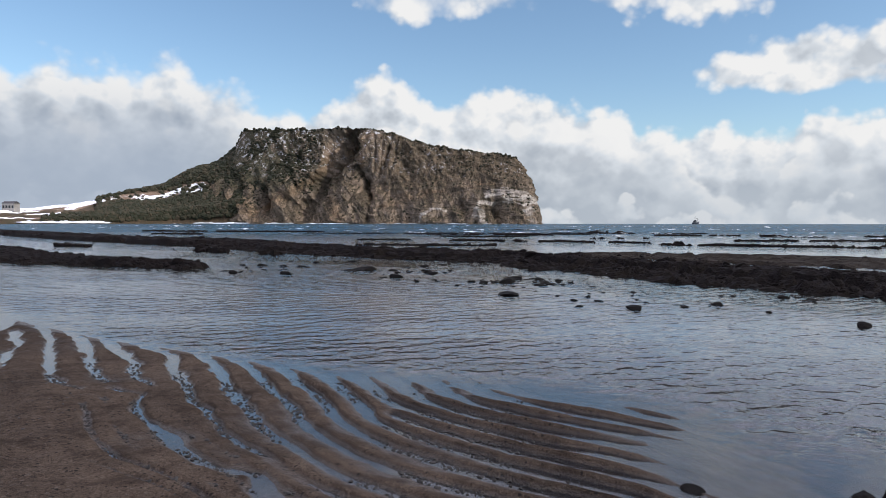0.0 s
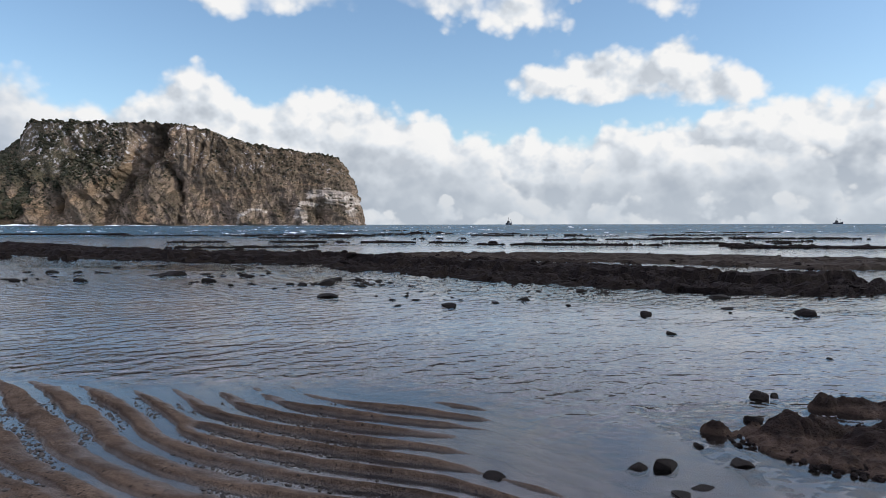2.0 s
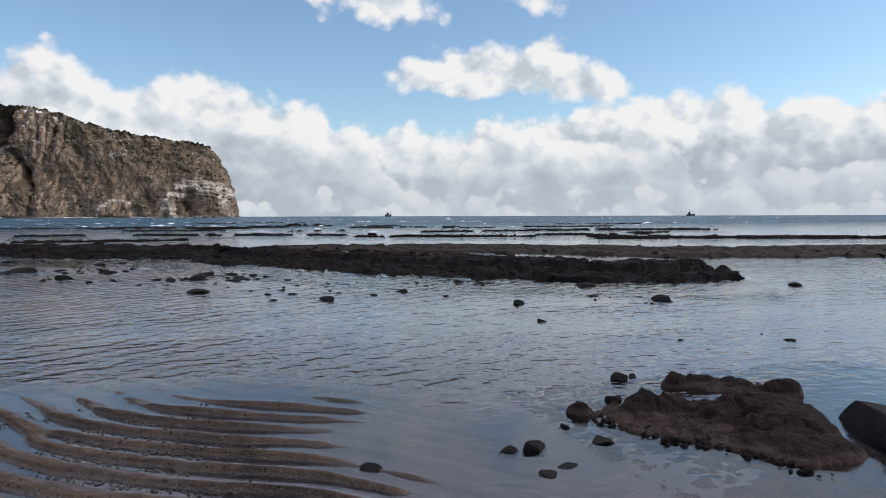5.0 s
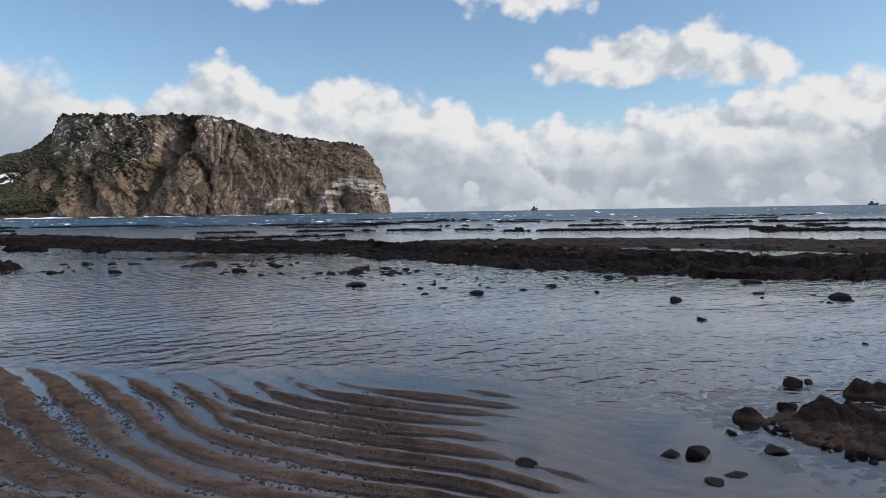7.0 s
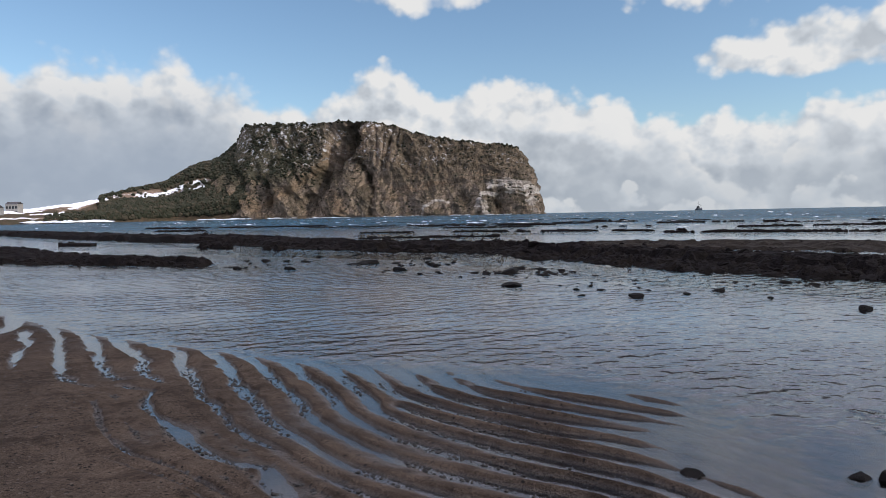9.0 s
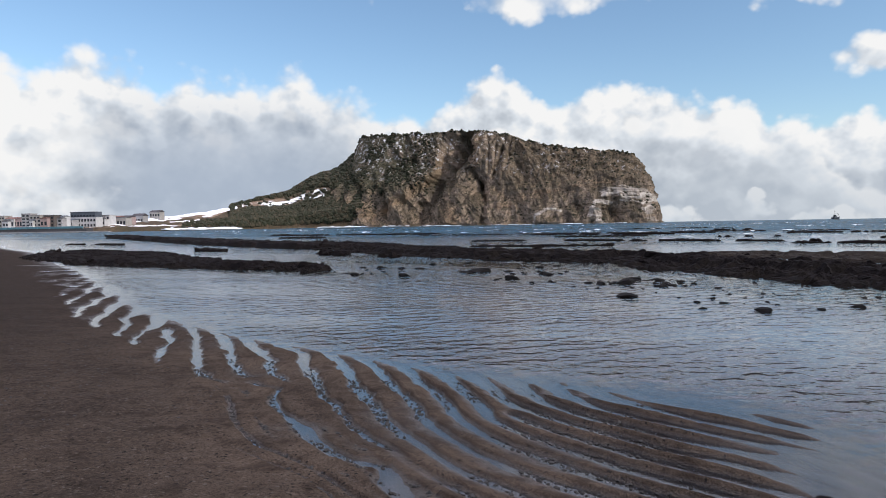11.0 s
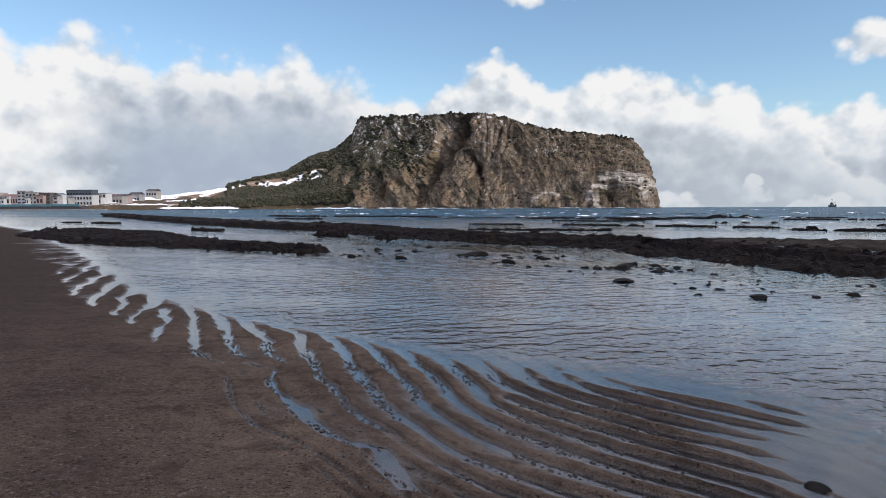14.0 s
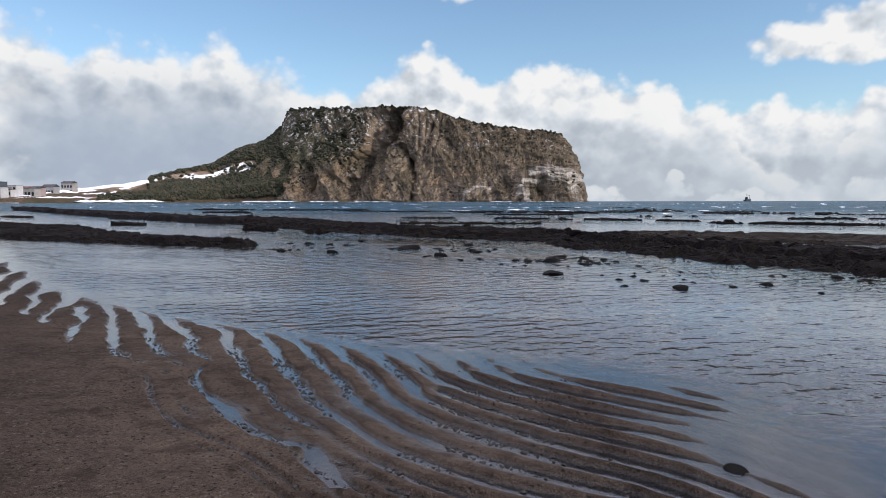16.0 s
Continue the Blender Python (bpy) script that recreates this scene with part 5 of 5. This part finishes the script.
def fishing_boat(x, y, turn):
    ob = tagged(new("fishing_boat"), "dark steel fishing boat with tall masts on the open sea", "boat", "fishing boats")
    ob.matrix_world = pose(x, y, 0, 0, 0, turn) @ Matrix.Scale(1.3, 4)
    part("hull", solid(hull_shape), ob, mat=HULL)

    def cabin(bm):
        box(bm, -8, -1, -2.2, 2.2, 3.0, 6.2)
        bmesh.ops.bevel(bm, geom=list(bm.edges), offset=0.25, segments=2, affect="EDGES")

    def bridge(bm):
        box(bm, -6.5, -2.0, -1.9, 1.9, 6.2, 8.8)
        bmesh.ops.bevel(bm, geom=list(bm.edges), offset=0.3, segments=2, affect="EDGES")
    part("deckhouse", solid(cabin), ob, "grey painted deckhouse", HOUSE)
    br = part("bridge", solid(bridge), ob, "grey painted bridge", HOUSE)
    for k in range(4):
        bm = bmesh.new()
        box(bm, -6.2 + k * 1.05, -5.4 + k * 1.05, -1.95, -1.91, 7.4, 8.3)
        part("window", bm, br, "dark glass", HULL)
    part("mast", rod((-4.0, 0, 8.6), (-4.0, 0, 17.5), 0.28), ob, mat=STEEL)
    part("fore_mast", rod((6.5, 0, 3.5), (6.5, 0, 13.0), 0.25), ob, mat=STEEL)
    part("boom", rod((6.5, 0, 11.5), (-4.0, 0, 13.0), 0.16), ob, mat=STEEL)
    part("yard", rod((-6.6, 0, 14.6), (-1.4, 0, 14.6), 0.15), ob, mat=STEEL)
    part("stay", rod((6.5, 0, 12.6), (11.6, 0, 5.8), 0.1), ob, mat=STEEL)
    part("funnel", rod((-7.2, 0, 6.0), (-7.4, 0, 9.2), 0.55), ob, mat=STEEL)
    return ob


fishing_boat(484, 1900, 48)
fishing_boat(1540, 1900, -75)

# ---- the village across the bay ----
WHITE = mat_plain("white_plaster", (0.44, 0.43, 0.415), 0.8, 0.12, 0.3)
CREAM = mat_plain("cream_plaster", (0.29, 0.27, 0.24), 0.85, 0.15, 0.3)
GREY = mat_plain("grey_concrete", (0.26, 0.25, 0.24), 0.9, 0.2, 0.3)
BROWN = mat_plain("dark_brown_cladding", (0.085, 0.070, 0.060), 0.8, 0.2, 0.3)
PINK = mat_plain("faded_pink_plaster", (0.30, 0.22, 0.20), 0.85, 0.15, 0.3)
ROOF_DARK = mat_plain("dark_roof_tiles", (0.045, 0.040, 0.040), 0.75, 0.25, 0.4)
ROOF_RED = mat_plain("red_brown_roof", (0.15, 0.075, 0.058), 0.75, 0.25, 0.4)
ROOF_BLUE = mat_plain("blue_grey_roof", (0.060, 0.070, 0.085), 0.6, 0.2, 0.4)
PANE = mat_plain("dark_window_glass", (0.02, 0.025, 0.03), 0.15, 0.3, 0.4)
TEAL = mat_plain("teal_painted_steel", (0.060, 0.170, 0.200), 0.5, 0.2, 0.2)
QUAY = mat_plain("dark_wet_quay_stone", (0.050, 0.046, 0.046), 0.8, 0.35, 0.3)
BAY = 600.0


def bay_x(u):
    """Along the village front from its western end, in sixths of the view's width, at the distance of the bay."""
    return -767 + 0.842 * u


def house(u0, u1, z0, z1, wall, roof, gable=0.0, depth=11.0, y=BAY, floors=2, label="village house with rows of dark windows"):
    ob = tagged(new("house"), label, "house", "village houses")
    x0, x1 = bay_x(u0), bay_x(u1)
    z0, z1 = z0 - 2.5, z0 + 2.5 + (z1 - z0) * 0.7
    w = x1 - x0
    y = max(y, float(land_shore((x0 + x1) / BAY * 600)) + 36 + (y - BAY) * 0.6)
    k = y / BAY
    x0, x1, z0, z1, gable = x0 * k, x1 * k, z0 * k, z1 * k, gable * k
    w = x1 - x0
    ob.matrix_world = pose((x0 + x1) / 2, y, 0, 0, 0, 0)
    bm = bmesh.new()
    box(bm, -w / 2, w / 2, 0, depth, 1.0, z1)
    part("wall", bm, ob, mat=wall)
    bm = bmesh.new()
    if gable:
        v = [bm.verts.new(p) for p in ((-w / 2 - 0.5, -0.6, z1), (w / 2 + 0.5, -0.6, z1), (w / 2 + 0.5, depth + 0.6, z1), (-w / 2 - 0.5, depth + 0.6, z1), (-w / 2 - 0.3, depth / 2, z1 + gable), (w / 2 + 0.3, depth / 2, z1 + gable))]
        for f in ((0, 1, 5, 4), (2, 3, 4, 5), (1, 2, 5), (3, 0, 4), (3, 2, 1, 0)):
            bm.faces.new([v[i] for i in f])
    else:
        box(bm, -w / 2 - 0.3, w / 2 + 0.3, -0.3, depth + 0.3, z1 + 0.004, z1 + 0.5)
    part("roof", bm, ob, mat=roof)
    k = max(2, int(w / 4.2))
    for fl in range(floors):
        zz = z0 + (z1 - z0) * (fl + 0.35) / floors
        for i in range(k):
            xx = -w / 2 + w * (i + 0.5) / k
            bm = bmesh.new()
            hw, hh = w / k * 0.3, (z1 - z0) / floors * 0.24
            box(bm, xx - hw, xx + hw, -0.08, 0.1, zz - hh, zz + hh)
            part("window", bm, ob, mat=PANE)
    return ob


house(0, 18, 10, 14.5, GREY, ROOF_DARK, 2.0, label="low grey house with a dark roof")
house(20, 54, 10, 18.5, GREY, ROOF_DARK, 4.5, floors=2, label="large grey house under a dark pitched roof")
house(52, 69, 10, 18.0, WHITE, ROOF_DARK, 0, floors=2, y=BAY - 4, label="white house wing with large dark windows")
house(69, 94, 10, 20.5, CREAM, GREY, 0, floors=3, label="cream flat-roofed house three storeys high")
house(94, 110, 10, 15.5, WHITE, ROOF_RED, 2.0, floors=1, label="white cottage with a red-brown roof")
house(110, 124, 10, 16.0, PINK, ROOF_RED, 1.6, floors=1, y=BAY + 3, label="faded pink house with a red-brown roof")
house(123, 137, 10, 23.0, GREY, GREY, 0, floors=4, label="tall grey concrete block")
house(137, 154, 10, 20.5, CREAM, GREY, 0, floors=3, label="grey-beige concrete block with small windows")
house(154, 166, 10, 15.0, PINK, ROOF_RED, 1.6, floors=1, y=BAY - 2, label="low pink house with a red roof")
house(160, 177, 10, 19.5, BROWN, ROOF_DARK, 0, floors=3, y=BAY + 5, label="dark brown three-storey house")
house(177, 192, 10, 17.5, WHITE, ROOF_BLUE, 1.2, floors=2, label="white house with a blue-grey roof")
house(196, 244, 8, 16.5, WHITE, ROOF_BLUE, 0, floors=2, y=BAY - 3, label="long white building with dark window bands")
house(204, 243, 16.5, 20.5, ROOF_BLUE, ROOF_DARK, 0, floors=1, y=BAY + 3, label="blue-grey upper hall behind the white building")
house(246, 265, 8, 18.5, WHITE, GREY, 0, floors=3, y=BAY + 6, label="white three-storey house above the shore")
house(266, 290, 8, 14.5, CREAM, ROOF_DARK, 1.0, floors=1, y=BAY + 12, label="low cream house among snowy gardens")
house(268, 280, 8, 15.5, WHITE, ROOF_RED, 1.5, floors=1, y=BAY + 20, label="small white house with a red-brown roof by the slope")
house(284, 297, 9, 15.0, PINK, ROOF_DARK, 1.5, floors=1, y=BAY + 32, label="small faded pink house on the snowy slope")
house(300, 316, 10, 15.5, GREY, ROOF_DARK, 2.5, floors=1, y=BAY + 60, label="small grey house on the slope")
house(326, 341, 12, 19.5, CREAM, ROOF_DARK, 2.0, floors=2, y=BAY + 75, label="small cream house by the snow field")

_v = np.random.RandomState(41)
for k in range(26):
    u = 2 + 262 * _v.rand()
    wd = 5 + 9 * _v.rand()
    top = 11.5 + 5.5 * _v.rand() ** 1.5
    house(u, u + wd, 10, top, (WHITE, CREAM, GREY, PINK, BROWN)[_v.randint(5)], (ROOF_DARK, ROOF_RED, ROOF_BLUE, GREY)[_v.randint(4)], 1.8 * _v.rand() if k % 3 else 0, 7 + 4 * _v.rand(), BAY - 6 + 40 * _v.rand() ** 2, 1 if top < 14 else 2, "small village house crowded between larger ones")


def sea_wall():
    ob = tagged(new("sea_wall"), "dark stone quay wall topped by a long teal steel barrier", "quay")
    bm = bmesh.new()
    box(bm, -1000, bay_x(262), 570, 580, -1, 4.4)
    part("wall", bm, ob, mat=QUAY)
    k = 24
    for i in range(k):
        x0 = -900 + (bay_x(258) + 900) * i / k
        x1 = -900 + (bay_x(258) + 900) * (i + 0.97) / k
        bm = bmesh.new()
        box(bm, x0, x1, 569.6, 570.4, 4.42, 6.6)
        part("panel", bm, ob, "teal painted panel", TEAL)
    bm = bmesh.new()
    box(bm, -1000, bay_x(300), 566, 570, -1, 1.4)
    part("footing", bm, ob, "pale concrete footing", GREY)
    return ob


sea_wall()
